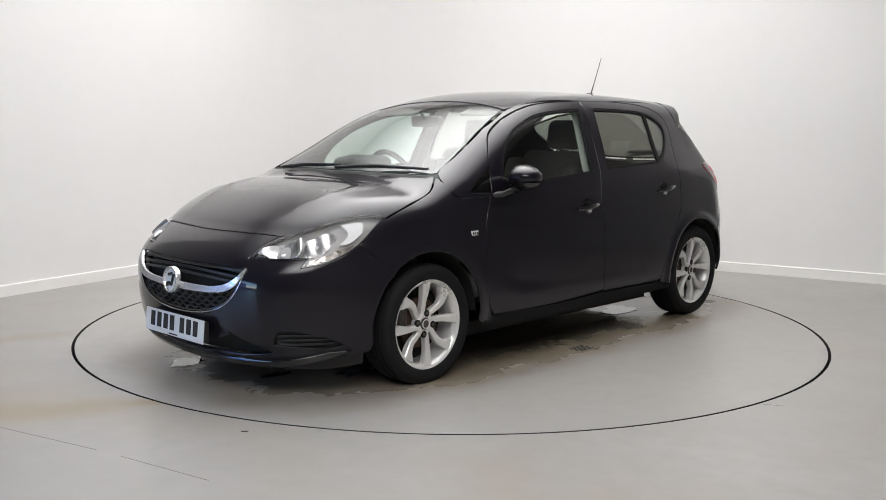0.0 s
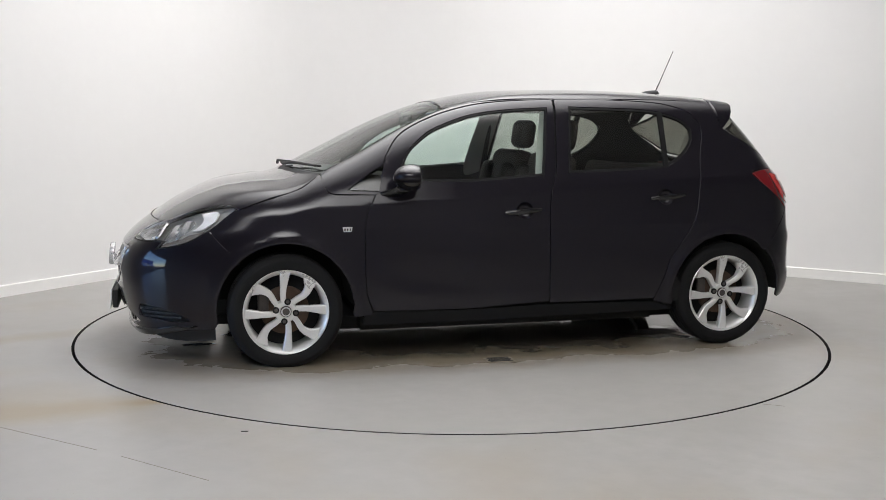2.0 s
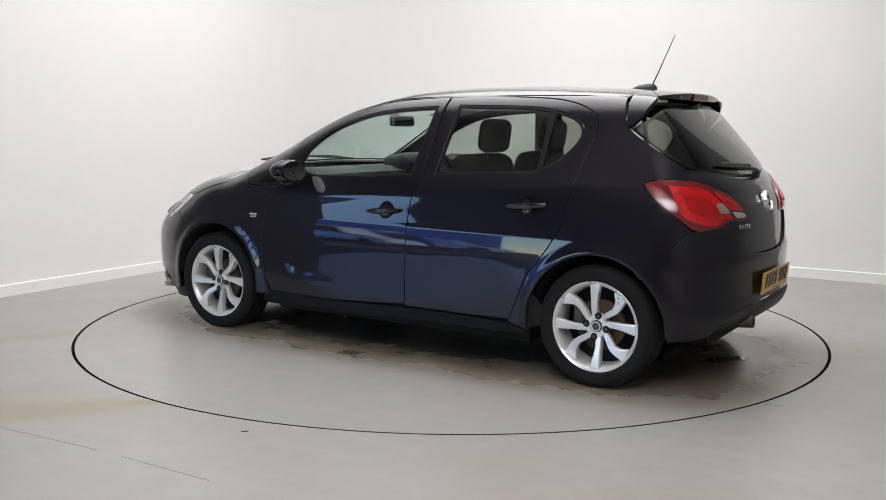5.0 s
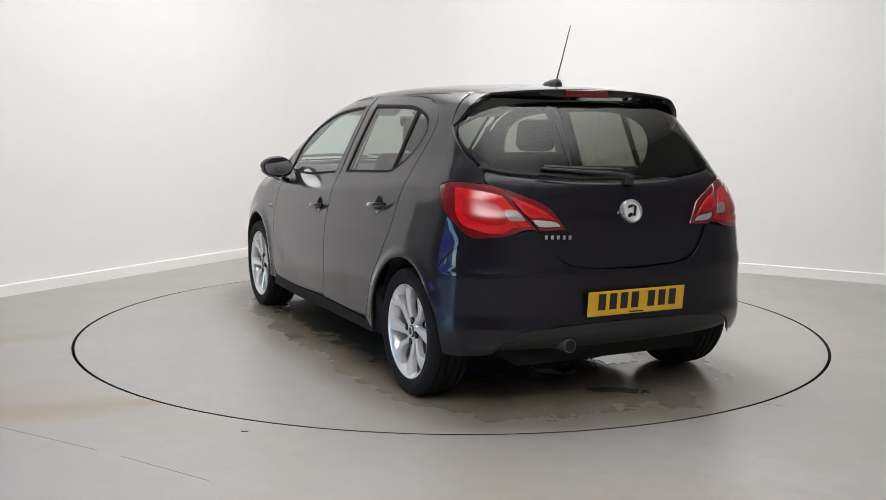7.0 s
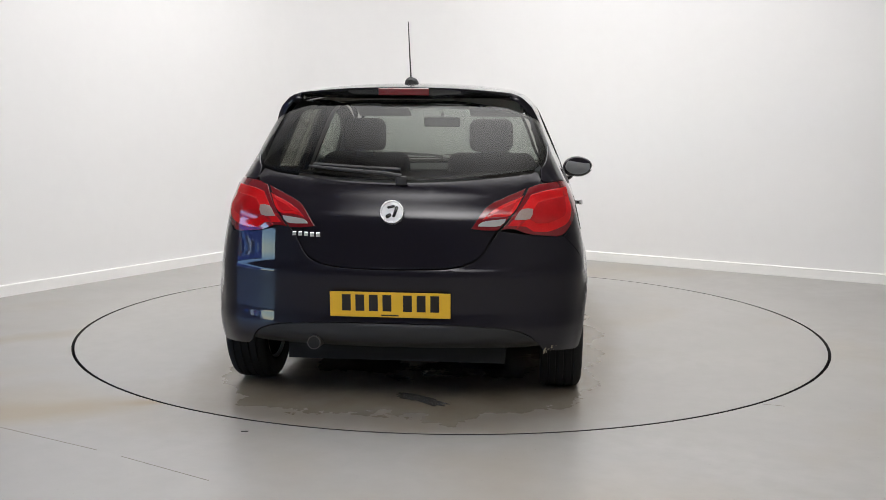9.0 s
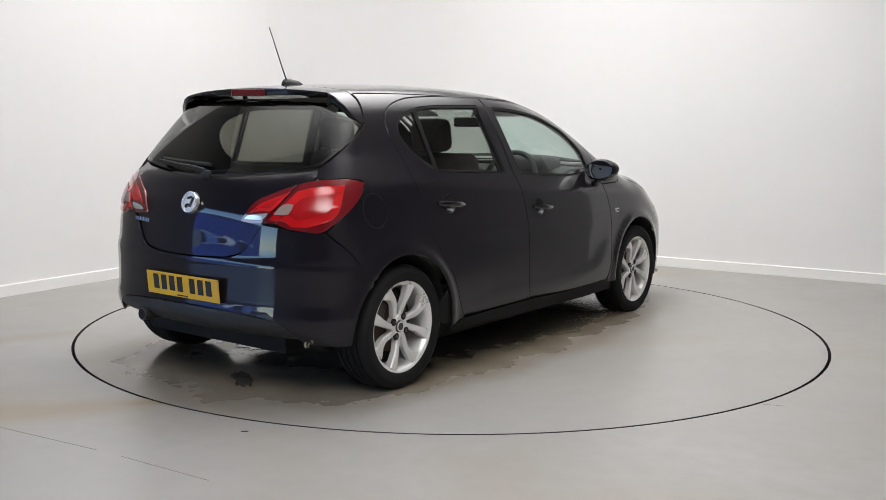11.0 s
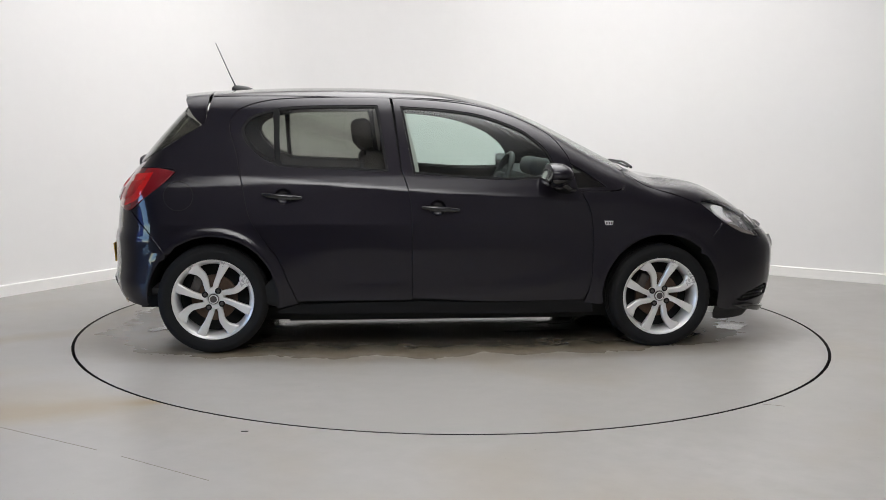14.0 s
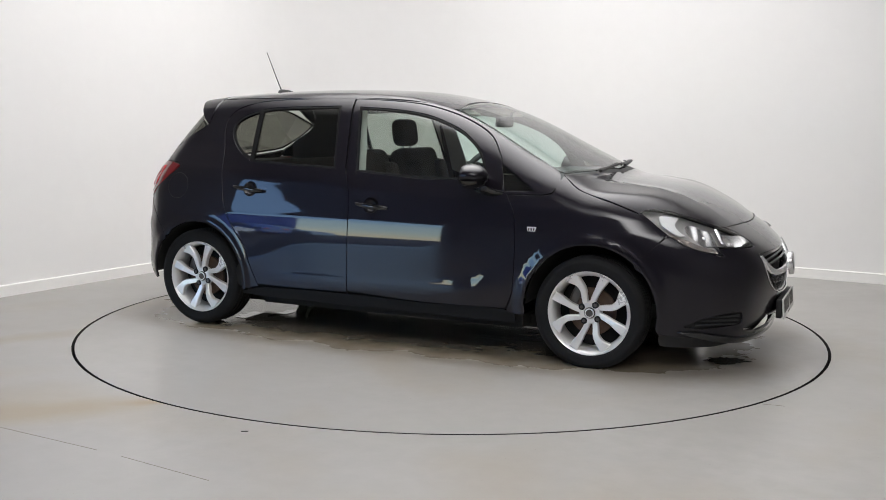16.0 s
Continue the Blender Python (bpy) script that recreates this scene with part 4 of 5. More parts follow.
def headlamp(flip):
    s = -1 if flip else 1
    base = skin("headlamp", on_front, LAMP, HOUSING, car, "clear glass headlamp with chrome reflectors and a white light guide", lift=-0.034, gap=-0.004, depth=0, mirror=flip)
    skin("lens", on_front, LAMP, LENS, base, depth=0, gap=0.004, lift=0.0, mirror=flip)
    skin("seal", on_front, LAMP, GLOSS_BLACK, base, holes=[shrink(LAMP, 0.006)[::-1]], lift=-0.002, depth=0.014, gap=0.001, mirror=flip, grid=0.05)
    low = outline([fq(1.990, 0.455, 0.657), fq(1.945, 0.48, 0.700), fq(1.89, 0.53, 0.730)], [fq(1.845, 0.59, 0.735), fq(1.880, 0.622, 0.660)], step=0.015)
    facet = lambda q: -0.012 + 0.010 * np.abs(((q[:, 0] * 30 + q[:, 1] * 12) % 2) - 1)
    skin("low_beam_reflector", on_front, low, REFLECTOR, base, lift=-0.022, mirror=flip, grid=0.009, wobble=lambda q: -0.022 + 0.055 * np.clip(((q[:, 0] - low[:, 0].mean()) ** 2 + (q[:, 1] - low[:, 1].mean()) ** 2) / 0.006, 0, 1))
    high = outline([fq(1.838, 0.598, 0.738), fq(1.735, 0.652, 0.775)], [fq(1.70, 0.685, 0.755), fq(1.79, 0.690, 0.675)], [fq(1.870, 0.632, 0.660)], step=0.015)
    skin("high_beam_reflector", on_front, high, REFLECTOR, base, lift=-0.020, mirror=flip, grid=0.009, wobble=facet)
    drl = outline([fq(1.675, 0.665, 0.800), fq(1.60, 0.695, 0.812), fq(1.572, 0.712, 0.806)], [fq(1.60, 0.745, 0.760), fq(1.68, 0.745, 0.716)], [fq(1.735, 0.725, 0.712), fq(1.69, 0.72, 0.735), fq(1.655, 0.70, 0.765)], step=0.012)
    skin("light_guide", on_front, drl, GUIDE, base, "white light guide", lift=-0.012, mirror=flip, grid=0.02)
    turn = outline([fq(1.73, 0.742, 0.700), fq(1.66, 0.76, 0.712)], [fq(1.72, 0.752, 0.668), fq(1.80, 0.722, 0.640), fq(1.88, 0.68, 0.624)], [fq(1.86, 0.675, 0.648), fq(1.80, 0.71, 0.668)], step=0.015)
    skin("indicator", on_front, turn, material("indicator_lens", (0.42, 0.38, 0.35), rough=0.15, metal=0.6), base, "grey indicator section", lift=-0.014, mirror=flip, grid=0.012, wobble=lambda q: 0.003 * np.sin(q[:, 0] * 260))
    # round bulb housings
    for a, z in (((low[:, 0].mean(), low[:, 1].mean())), ((high[:, 0].mean(), high[:, 1].mean()))):
        p = on_front(np.array([[a, z]]))[0]
        p = p - normal(p[None])[0] * 0.040
        bm = lathe([(0.0005, 0.022), (0.007, 0.020), (0.010, 0.008), (0.010, -0.01)], 16, "x")
        bmesh.ops.transform(bm, matrix=pose(p[0], p[1] * s, p[2]), verts=bm.verts)
        part("bulb", bm, GUIDE, base, smooth=True)
    return base


for flip in (False, True):
    headlamp(flip)

# grille
grille = skin("grille", on_front, GRILLE, VOID, car, "black slatted grille with a chrome bar", lift=-0.05, gap=-0.012, depth=0)
skin("grille_surround", on_front, GRILLE, GLOSS_BLACK, grille, holes=[shrink(GRILLE, 0.010)[::-1]], lift=-0.004, depth=0.045, gap=0.001, grid=0.05)
for z in (0.586, 0.562, 0.538):
    half = min(0.43, 0.43 - (0.586 - z) * 0.6)
    q = on_nose(np.array([(y, z - 0.02 * (y / 0.45) ** 2 + 0.012) for y in np.linspace(-half, half, 25)]))
    part("slat", tube(q - (0.020, 0, 0), 0.0065, 8), MESH, grille, smooth=True)
row = 0
for z in np.arange(0.374, 0.486, 0.0185):
    cells = bmesh.new()
    n = 160
    line = []
    for i in range(n + 1):
        y = -0.44 + 0.88 * i / n
        ph = ((y / 0.062 + 0.5 * (row % 2)) % 1.0)
        dz = 0.0045 * np.clip(4 * abs(ph - 0.5) - 1, -0.6, 0.6) / 0.6
        line.append((y, z + dz + 0.05 * (y / 0.44) ** 4))
    line = np.array(line)
    q = on_nose(line)
    keep = inside(shrink(GRILLE, 0.006), np.array([(fa(a, b), c) for a, b, c in q]))
    q = q[keep]
    if len(q) > 4:
        part("mesh_bar", tube(q - (0.014, 0, 0), 0.0048, 6), MESH, grille, smooth=True)
    row += 1
bar_half = [fp(0.15, 0.508), fp(0.30, 0.514), fp(0.40, 0.545), fp(0.452, 0.602)], [fp(0.458, 0.588), fp(0.425, 0.525), fp(0.34, 0.486), fp(0.15, 0.474)]
skin("chrome_bar", on_front, mirrored_step(bar_half, (0, 0.510), (0, 0.474), 0.02), BRIGHT, grille, "wide chrome grille bar", lift=0.010, depth=0.02, grid=0.015, wobble=lambda q: 0.004 * np.cos(q[:, 0] * 0))
rim_pts = spline([fp(0.452, 0.60), fp(0.444, 0.539), fp(0.401, 0.470), fp(0.328, 0.416), fp(0.228, 0.383), fp(0.119, 0.369), (0, 0.364), (-fp(0.119, 0.369)[0], 0.369), (-fp(0.228, 0.383)[0], 0.383), (-fp(0.328, 0.416)[0], 0.416), (-fp(0.401, 0.47)[0], 0.470), (-fp(0.444, 0.539)[0], 0.539), (-fp(0.452, 0.6)[0], 0.60)], 0.02)
part("chrome_trim", tube(on_front(np.array(rim_pts)) + (0.002, 0, 0), 0.0035, 8), CHROME, grille, "thin chrome trim", smooth=True)


def roundel(parent, m, r, name="badge"):
    """A round chrome badge with a plain raised shape."""
    def put(bm):
        bmesh.ops.transform(bm, matrix=m, verts=bm.verts)
        return bm
    b = part(name, put(lathe([(r * 0.80, 0.004), (r * 0.86, 0.012), (r * 0.95, 0.012), (r, 0.006), (r, -0.012)], 40, "x")), BRIGHT, parent, "round chrome badge", smooth=True)
    part("disc", put(lathe([(0.0004, 0.004), (r * 0.5, 0.0045), (r * 0.82, 0.004)], 32, "x")), material("badge_silver", (0.75, 0.76, 0.77), rough=0.25, metal=0.15, coat=0.5), b, smooth=True)
    bm = bmesh.new()
    add_box(bm, (0.005, r * 0.24, r * 0.95), pose(0.006, r * 0.28, 0, -18), r * 0.09)
    add_box(bm, (0.005, r * 0.62, r * 0.20), pose(0.0065, -r * 0.08, r * 0.40, 14), r * 0.08)
    add_box(bm, (0.005, r * 0.5, r * 0.30), pose(0.006, -r * 0.26, -r * 0.34, 30), r * 0.12)
    part("emblem", put(bm), GLOSS_BLACK, b, smooth=True)
    return b


nose_p = on_nose(np.array([[0.0, 0.505]]))[0]
cp(roundel(car, pose(nose_p[0] + 0.026, 0, 0.513, 0, -6), 0.064, "front_badge"))
tail_p = on_tail(np.array([[0.0, 0.882]]))[0]
cp(roundel(car, pose(tail_p[0] - 0.004, 0, 0.882, 0, 0, 180) @ pose(0, 0, 0, 0, -16), 0.053, "rear_badge"))


def number_plate(name, m, mat, label):
    def put(bm):
        bmesh.ops.transform(bm, matrix=m, verts=bm.verts)
        return bm
    p = part(name, put(box((0.006, 0.52, 0.111), Matrix(), 0.0028, 2)), mat, car, label)
    for i in range(7):
        c = -0.26 + 0.072 + i * 0.0585 + (0.030 if i > 3 else 0)
        part("bar", put(box((0.0016, 0.038, 0.072), pose(0.0038, c, 0.008))), INK, p)
    part("maker_bar", put(box((0.0012, 0.075, 0.006), pose(0.0036, 0.0, -0.046))), INK, p)
    return cp(p)


number_plate("front_number_plate", pose(2.154, 0, 0.292, 0, -5), WHITE_PLATE, "white front number plate with dark bars")
part("plate_holder", box((0.03, 0.50, 0.10), pose(2.132, 0, 0.290), 0.006), PLASTIC, car).location = OFF
rear_p = on_tail(np.array([[0.0, 0.489]]))[0]
number_plate("rear_number_plate", pose(rear_p[0] - 0.017, 0, 0.489, 0, 0, 180) @ pose(0, 0, 0, 0, 5), YELLOW_PLATE, "yellow rear number plate with dark bars")
for i in range(5):
    y = 0.431 - i * 0.0272
    p = on_tail(np.array([[y, 0.781]]))[0]
    cp(part("letter_bar", box((0.006, 0.018, 0.019), pose(p[0] - 0.003, y, 0.782 - i * 0.0008, 0, 0, 13), 0.002), CHROME, car, "small silver model lettering bar"))

# tail lamps
TAIL_IN = outline([rp(0.570, 0.984), rp(0.48, 0.947), rp(0.398, 0.903)], [rp(0.335, 0.812), rp(0.40, 0.806)], [rp(0.455, 0.806)], step=0.02)
TAIL_OUT = outline([rs(-1.448, 0.990), rs(-1.53, 1.008), rp(0.64, 1.003)], [rp(0.578, 0.985)], [rp(0.463, 0.808), rp(0.52, 0.812), rp(0.58, 0.790)], [rp(0.64, 0.782), rs(-1.700, 0.778), rs(-1.635, 0.829), rs(-1.53, 0.908)], step=0.02)
for flip in (False, True):
    out = skin("tail_lamp", on_rear, TAIL_OUT, DARK_RED, car, "red tail lamp with a dark rim and smoked indicator", mirror=flip, lift=0.004, grid=0.02)
    glow = outline([rs(-1.56, 0.985), rp(0.655, 0.972)], [rp(0.588, 0.955)], [rp(0.487, 0.824), rp(0.57, 0.820), rp(0.60, 0.800)], [rp(0.66, 0.796), rp(0.70, 0.806), rs(-1.64, 0.85)], step=0.02)
    skin("red_band", on_rear, glow, RED_LENS, out, "bright red light section", mirror=flip, lift=0.007, depth=0.004, grid=0.015, wobble=lambda q: 0.0022 * np.cos((q[:, 1] - 0.89) * 70))
    skin("inner_chamber", on_rear, shrink(glow, 0.036), DEEP_RED, out, "darker red chamber inside the light band", mirror=flip, lift=0.0095, depth=0.003, grid=0.015)
    ind = outline([rp(0.60, 0.896), rp(0.548, 0.894)], [rp(0.512, 0.848), rp(0.588, 0.852)], step=0.02)
    skin("indicator", on_rear, ind, SMOKE_LENS, out, "smoked indicator section", mirror=flip, lift=0.0135, depth=0.004, grid=0.012)
    inner = skin("tailgate_lamp", on_rear, TAIL_IN, DARK_RED, car, "red lamp on the tailgate with a clear section", mirror=flip, lift=0.004, grid=0.02)
    band = outline([rp(0.560, 0.952), rp(0.47, 0.915), rp(0.41, 0.878)], [rp(0.382, 0.848), rp(0.44, 0.862), rp(0.507, 0.868)], step=0.02)
    skin("red_band", on_rear, band, RED_LENS, inner, "bright red light section", mirror=flip, lift=0.007, depth=0.004, grid=0.015, wobble=lambda q: 0.0018 * np.cos((q[:, 1] - 0.89) * 70))
    skin("inner_chamber", on_rear, shrink(band, 0.018), DEEP_RED, inner, "darker red chamber inside the light band", mirror=flip, lift=0.0095, depth=0.003, grid=0.015)
    clear = outline([rp(0.490, 0.858), rp(0.385, 0.845)], [rp(0.362, 0.822), rp(0.462, 0.824)], step=0.02)
    skin("reversing_light", on_rear, clear, material("clear_lens", (0.55, 0.52, 0.50), rough=0.1, metal=0.4), inner, "clear reversing light", mirror=flip, lift=0.0115, depth=0.004, grid=0.012)
    for o in (out, inner):
        cp(o)

# spoiler, aerial, high brake lamp
OPEN_TAIL[0] = True
SPOIL_EDGE = [(-1.289, 0.512), (-1.33, 0.508), (-1.37, 0.502), (-1.41, 0.492)]
SPOIL_REAR = [(-1.41, 0.492), (-1.437, 0.36), (-1.454, 0.18), (-1.459, 0.0), (-1.454, -0.18), (-1.437, -0.36)]
spoiler_top = outline([(-1.288, 0.0), (-1.284, 0.3)], SPOIL_EDGE[:-1], SPOIL_REAR, [(x, -y) for x, y in SPOIL_EDGE[::-1]], [(-1.284, -0.3)])
spoiler = cp(skin("roof_spoiler", on_top, spoiler_top, PAINT, car, "black body-coloured roof spoiler"))
fin_top = [(x, ez(x, y)) for x, y in SPOIL_EDGE]
fin = outline(fin_top, [(-1.412, fin_top[-1][1] - 0.022), (-1.375, 1.305)], [(-1.322, 1.252)], [(-1.306, 1.260)])
for flip in (False, True):
    skin("side_fin", on_side, fin, PAINT, spoiler, mirror=flip, depth=0.03, gap=0.0006)
edge = on_top(np.array(spline(SPOIL_REAR + [(-1.41, -0.492)], 0.03)))
OPEN_TAIL[0] = False
bm = bmesh.new()
rows = []
for p in edge:
    k = 1 - 0.6 * (p[1] / 0.49) ** 2
    rows.append([bm.verts.new(v) for v in ((p[0] - 0.001, p[1], p[2] - 0.002), (p[0] - 0.002, p[1], p[2] - 0.012), (p[0] + 0.010, p[1], p[2] - 0.036 * k), (p[0] + 0.10, p[1] * 0.97, p[2] - 0.050 * k))])
for a, b in zip(rows, rows[1:]):
    for i in range(3):
        bm.faces.new((a[i], b[i], b[i + 1], a[i + 1]))
for end in (rows[0], rows[-1]):
    bm.faces.new(end)
part("rear_lip", bm, GLOSS_BLACK, spoiler, "gloss black rear face of the spoiler", smooth=True)
mid = edge[len(edge) // 2]
cp(part("high_brake_lamp", box((0.012, 0.235, 0.034), pose(mid[0] + 0.001, 0, mid[2] - 0.021, 0, -10), 0.004), DARK_RED, car, "narrow red high brake lamp"))
az = ez(-1.15, 0)
bm = bmesh.new()
ring = []
for x, w, h in ((-1.215, 0.016, 0.022), (-1.20, 0.030, 0.034), (-1.17, 0.034, 0.032), (-1.12, 0.030, 0.022), (-1.085, 0.014, 0.006)):
    z = ez(x, 0) - 0.002
    ring.append([bm.verts.new((x, w * math.cos(t), z + h * max(0.0, math.sin(t)) ** 0.8)) for t in np.linspace(0, math.pi, 9)])
for a, b in zip(ring, ring[1:]):
    for i in range(8):
        bm.faces.new((a[i], b[i], b[i + 1], a[i + 1]))
bm.faces.new(ring[0])
bm.faces.new(ring[-1])
aerial = cp(part("aerial_base", bm, PLASTIC, car, "black plastic aerial base", smooth=True))
part("aerial_rod", tube([(-1.192, 0, az + 0.02), (-1.225, 0, az + 0.09), (-1.308, 0, 1.733)], 0.0042, 8, 0.0022), PLASTIC, aerial, smooth=True)

# rear wiper, front wipers, cowl


def on_tail_lift(y, z, d):
    p = on_tail(np.array([[y, z]]))
    return tuple((p + normal(p) * d)[0])


rw = cp(part("rear_wiper", tube([on_tail_lift(-0.03, 1.012, 0.03), on_tail_lift(0.05, 1.02, 0.038), on_tail_lift(0.20, 1.032, 0.036), on_tail_lift(0.385, 1.052, 0.028)], 0.011, 8, 0.006), PLASTIC, car, "black rear wiper arm", smooth=True))
part("blade", tube([on_tail_lift(-0.02, 1.048, 0.016), on_tail_lift(0.18, 1.056, 0.016), on_tail_lift(0.37, 1.066, 0.016)], 0.010, 6), PLASTIC, rw, smooth=True)
bm = box((0.03, 0.05, 0.04), Matrix.Translation(on_tail_lift(-0.03, 1.004, 0.014)), 0.008)
part("pivot", bm, PLASTIC, rw, smooth=True)


def on_top_lift(x, y, d):
    p = on_top(np.array([[x, y]]))
    return tuple((p + normal(p) * d)[0])


cowl = outline([(1.178, 0.0), (1.148, 0.35), (1.09, 0.58), (1.05, 0.648)], [(1.062, 0.664), (1.118, 0.58), (1.178, 0.35), (1.213, 0.0), (1.178, -0.35), (1.118, -0.58)], [(1.062, -0.664), (1.05, -0.648), (1.09, -0.58), (1.148, -0.35)])
cp(skin("cowl_panel", on_top, cowl, PLASTIC, car, "black plastic cowl under the windscreen", lift=-0.006, grid=0.02))
for a in ([(1.185, 0.06), (1.15, 0.32), (1.06, 0.61)], [(1.175, -0.42), (1.185, -0.2), (1.165, 0.04)]):
    w = cp(part("wiper", tube([on_top_lift(*a[0], 0.022), on_top_lift(*a[1], 0.036), on_top_lift(*a[2], 0.026)], 0.009, 8, 0.006), PLASTIC, car, "black windscreen wiper", smooth=True))
    part("blade", tube([on_top_lift(a[0][0] - 0.02, a[0][1], 0.014), on_top_lift(a[1][0] - 0.02, a[1][1], 0.016), on_top_lift(a[2][0] - 0.02, a[2][1], 0.014)], 0.006, 6), PLASTIC, w, smooth=True)

# sills, wheel wells, underside
sill = outline([(0.86, 0.205), (0.80, 0.275)], [(0.3, 0.272), (-0.3, 0.283)], [(-0.80, 0.272), (-0.90, 0.225)], [(-0.3, 0.215), (0.3, 0.205)])
both("sill", on_side, sill, SEAL, car, "matt black sill", lift=-0.004)
for x in (AXLE_F, AXLE_R):
    for s in (1, -1):
        bm = bmesh.new()
        prof = [bmv for bmv in np.linspace(2, 178, 30)]
        r1 = [bm.verts.new((x + 0.352 * math.cos(radians(a)), s * 0.82, HUB_Z + 0.352 * math.sin(radians(a)))) for a in prof]
        r2 = [bm.verts.new((x + 0.352 * math.cos(radians(a)), s * 0.50, HUB_Z + 0.352 * math.sin(radians(a)))) for a in prof]
        for i in range(len(prof) - 1):
            bm.faces.new((r1[i], r1[i + 1], r2[i + 1], r2[i]))
        bm.faces.new(r2)
        cp(part("wheel_well", bm, VOID, car, "dark wheel arch liner", smooth=False))
bm = bmesh.new()
add_box(bm, (1.70, 1.42, 0.07), pose(0.0, 0, 0.188))
add_box(bm, (2.2, 1.16, 0.07), pose(0.0, 0, 0.170))
add_box(bm, (0.62, 1.0, 0.05), pose(1.40, 0, 0.20))
add_box(bm, (0.22, 0.9, 0.05), pose(1.78, 0, 0.18))
add_box(bm, (0.70, 0.98, 0.07), pose(-1.35, 0, 0.235))
cp(part("underbody", bm, VOID, car, "dark underbody"))
bm = tube([(-1.60, 0.34, 0.30), (-1.76, 0.335, 0.305), (-1.875, 0.335, 0.312)], 0.030, 20)
pipe = cp(part("exhaust", bm, STEEL, car, "dark steel exhaust tailpipe", smooth=True))
# the pipe is capped; this dark disc paints the shade of an opening
bm = lathe([(0.0004, 0.0), (0.0255, 0.0)], 20, "x")
bmesh.ops.transform(bm, matrix=pose(-1.8765, 0.335, 0.312), verts=bm.verts)
part("bore", bm, VOID, pipe, "dark disc painted as the shade inside the bore")

# inner skins behind the panels, so that the joints read dark
INNER = outline([(0.84, 0.24), (0.86, 0.55), (0.85, 0.80), (0.80, 0.90)], [(1.02, 0.90), (1.04, 0.96)], [(x, z - 0.012) for x, z in SCREEN_EDGE_SIDE], [(x, z - 0.012) for x, z in ROOF_EDGE_SIDE], [(-1.29, 1.30), (-1.36, 1.22), (-1.58, 1.07)], [(-1.58, 0.70)], [(-1.40, 0.72), (-1.2, 0.70), (-1.0, 0.62), (-0.90, 0.50), (-0.87, 0.24)])
WIN_ALL = shrink(WINDOW_R, 0.004)
both("inner_panel", on_side, INNER, VOID, car, lift=-0.030, depth=0, grid=0.05, holes=[shrink(GLASS_F, 0.004)[::-1], WIN_ALL[::-1], shrink(QTR_GLASS, 0.004)[::-1]])
both("inner_panel", on_rear, outline([rp(0.30, 0.98), rp(0.60, 0.98), rs(-1.50, 0.97)], [rs(-1.47, 0.62)], [rs(-1.62, 0.50), rp(0.60, 0.45)], [rp(0.30, 0.45)]), VOID, car, lift=-0.028, depth=0, grid=0.05)
both("inner_panel", on_front, outline([fp(0.42, 0.62), fq(1.90, 0.48, 0.71), fq(1.66, 0.64, 0.80), fs(1.45, 0.80)], [fs(1.45, 0.66)], [fs(1.60, 0.56), fp(0.6, 0.5)], [fp(0.45, 0.5)]), VOID, car, lift=-0.07, depth=0, grid=0.05)
skin("inner_panel", on_top, shrink(bonnet, 0.015), VOID, car, lift=-0.03, depth=0, grid=0.08)
frit_hole = shrink(mirrored(rear_glass_half, (0, 1.37), (0, 1.012)), 0.020)
skin("window_border", on_rear, mirrored(rear_glass_half, (0, 1.37), (0, 1.012)), GLOSS_BLACK, car, "black printed border of the rear window", holes=[frit_hole[::-1]], lift=-0.008, depth=0, gap=0.004)
both("window_divider", on_side, outline([(-0.900, 1.336), (-0.888, 1.026)], [(-0.914, 1.032), (-0.932, 1.332)]), SEAL, car, lift=0.0, depth=0.02)
for g, holes in ((GLASS_F, [shrink(GLASS_F, 0.010)]), (WINDOW_R, [shrink(WINDOW_R, 0.011)])):
    both("window_seal", on_side, g, SEAL, car, holes=[h[::-1] for h in holes], lift=-0.001, depth=0.02, gap=0.001, grid=0.05)
skin("headliner", on_top, shrink(roof, 0.02), LIGHT_TRIM, car, "pale grey headliner", lift=-0.045, depth=0, grid=0.06)

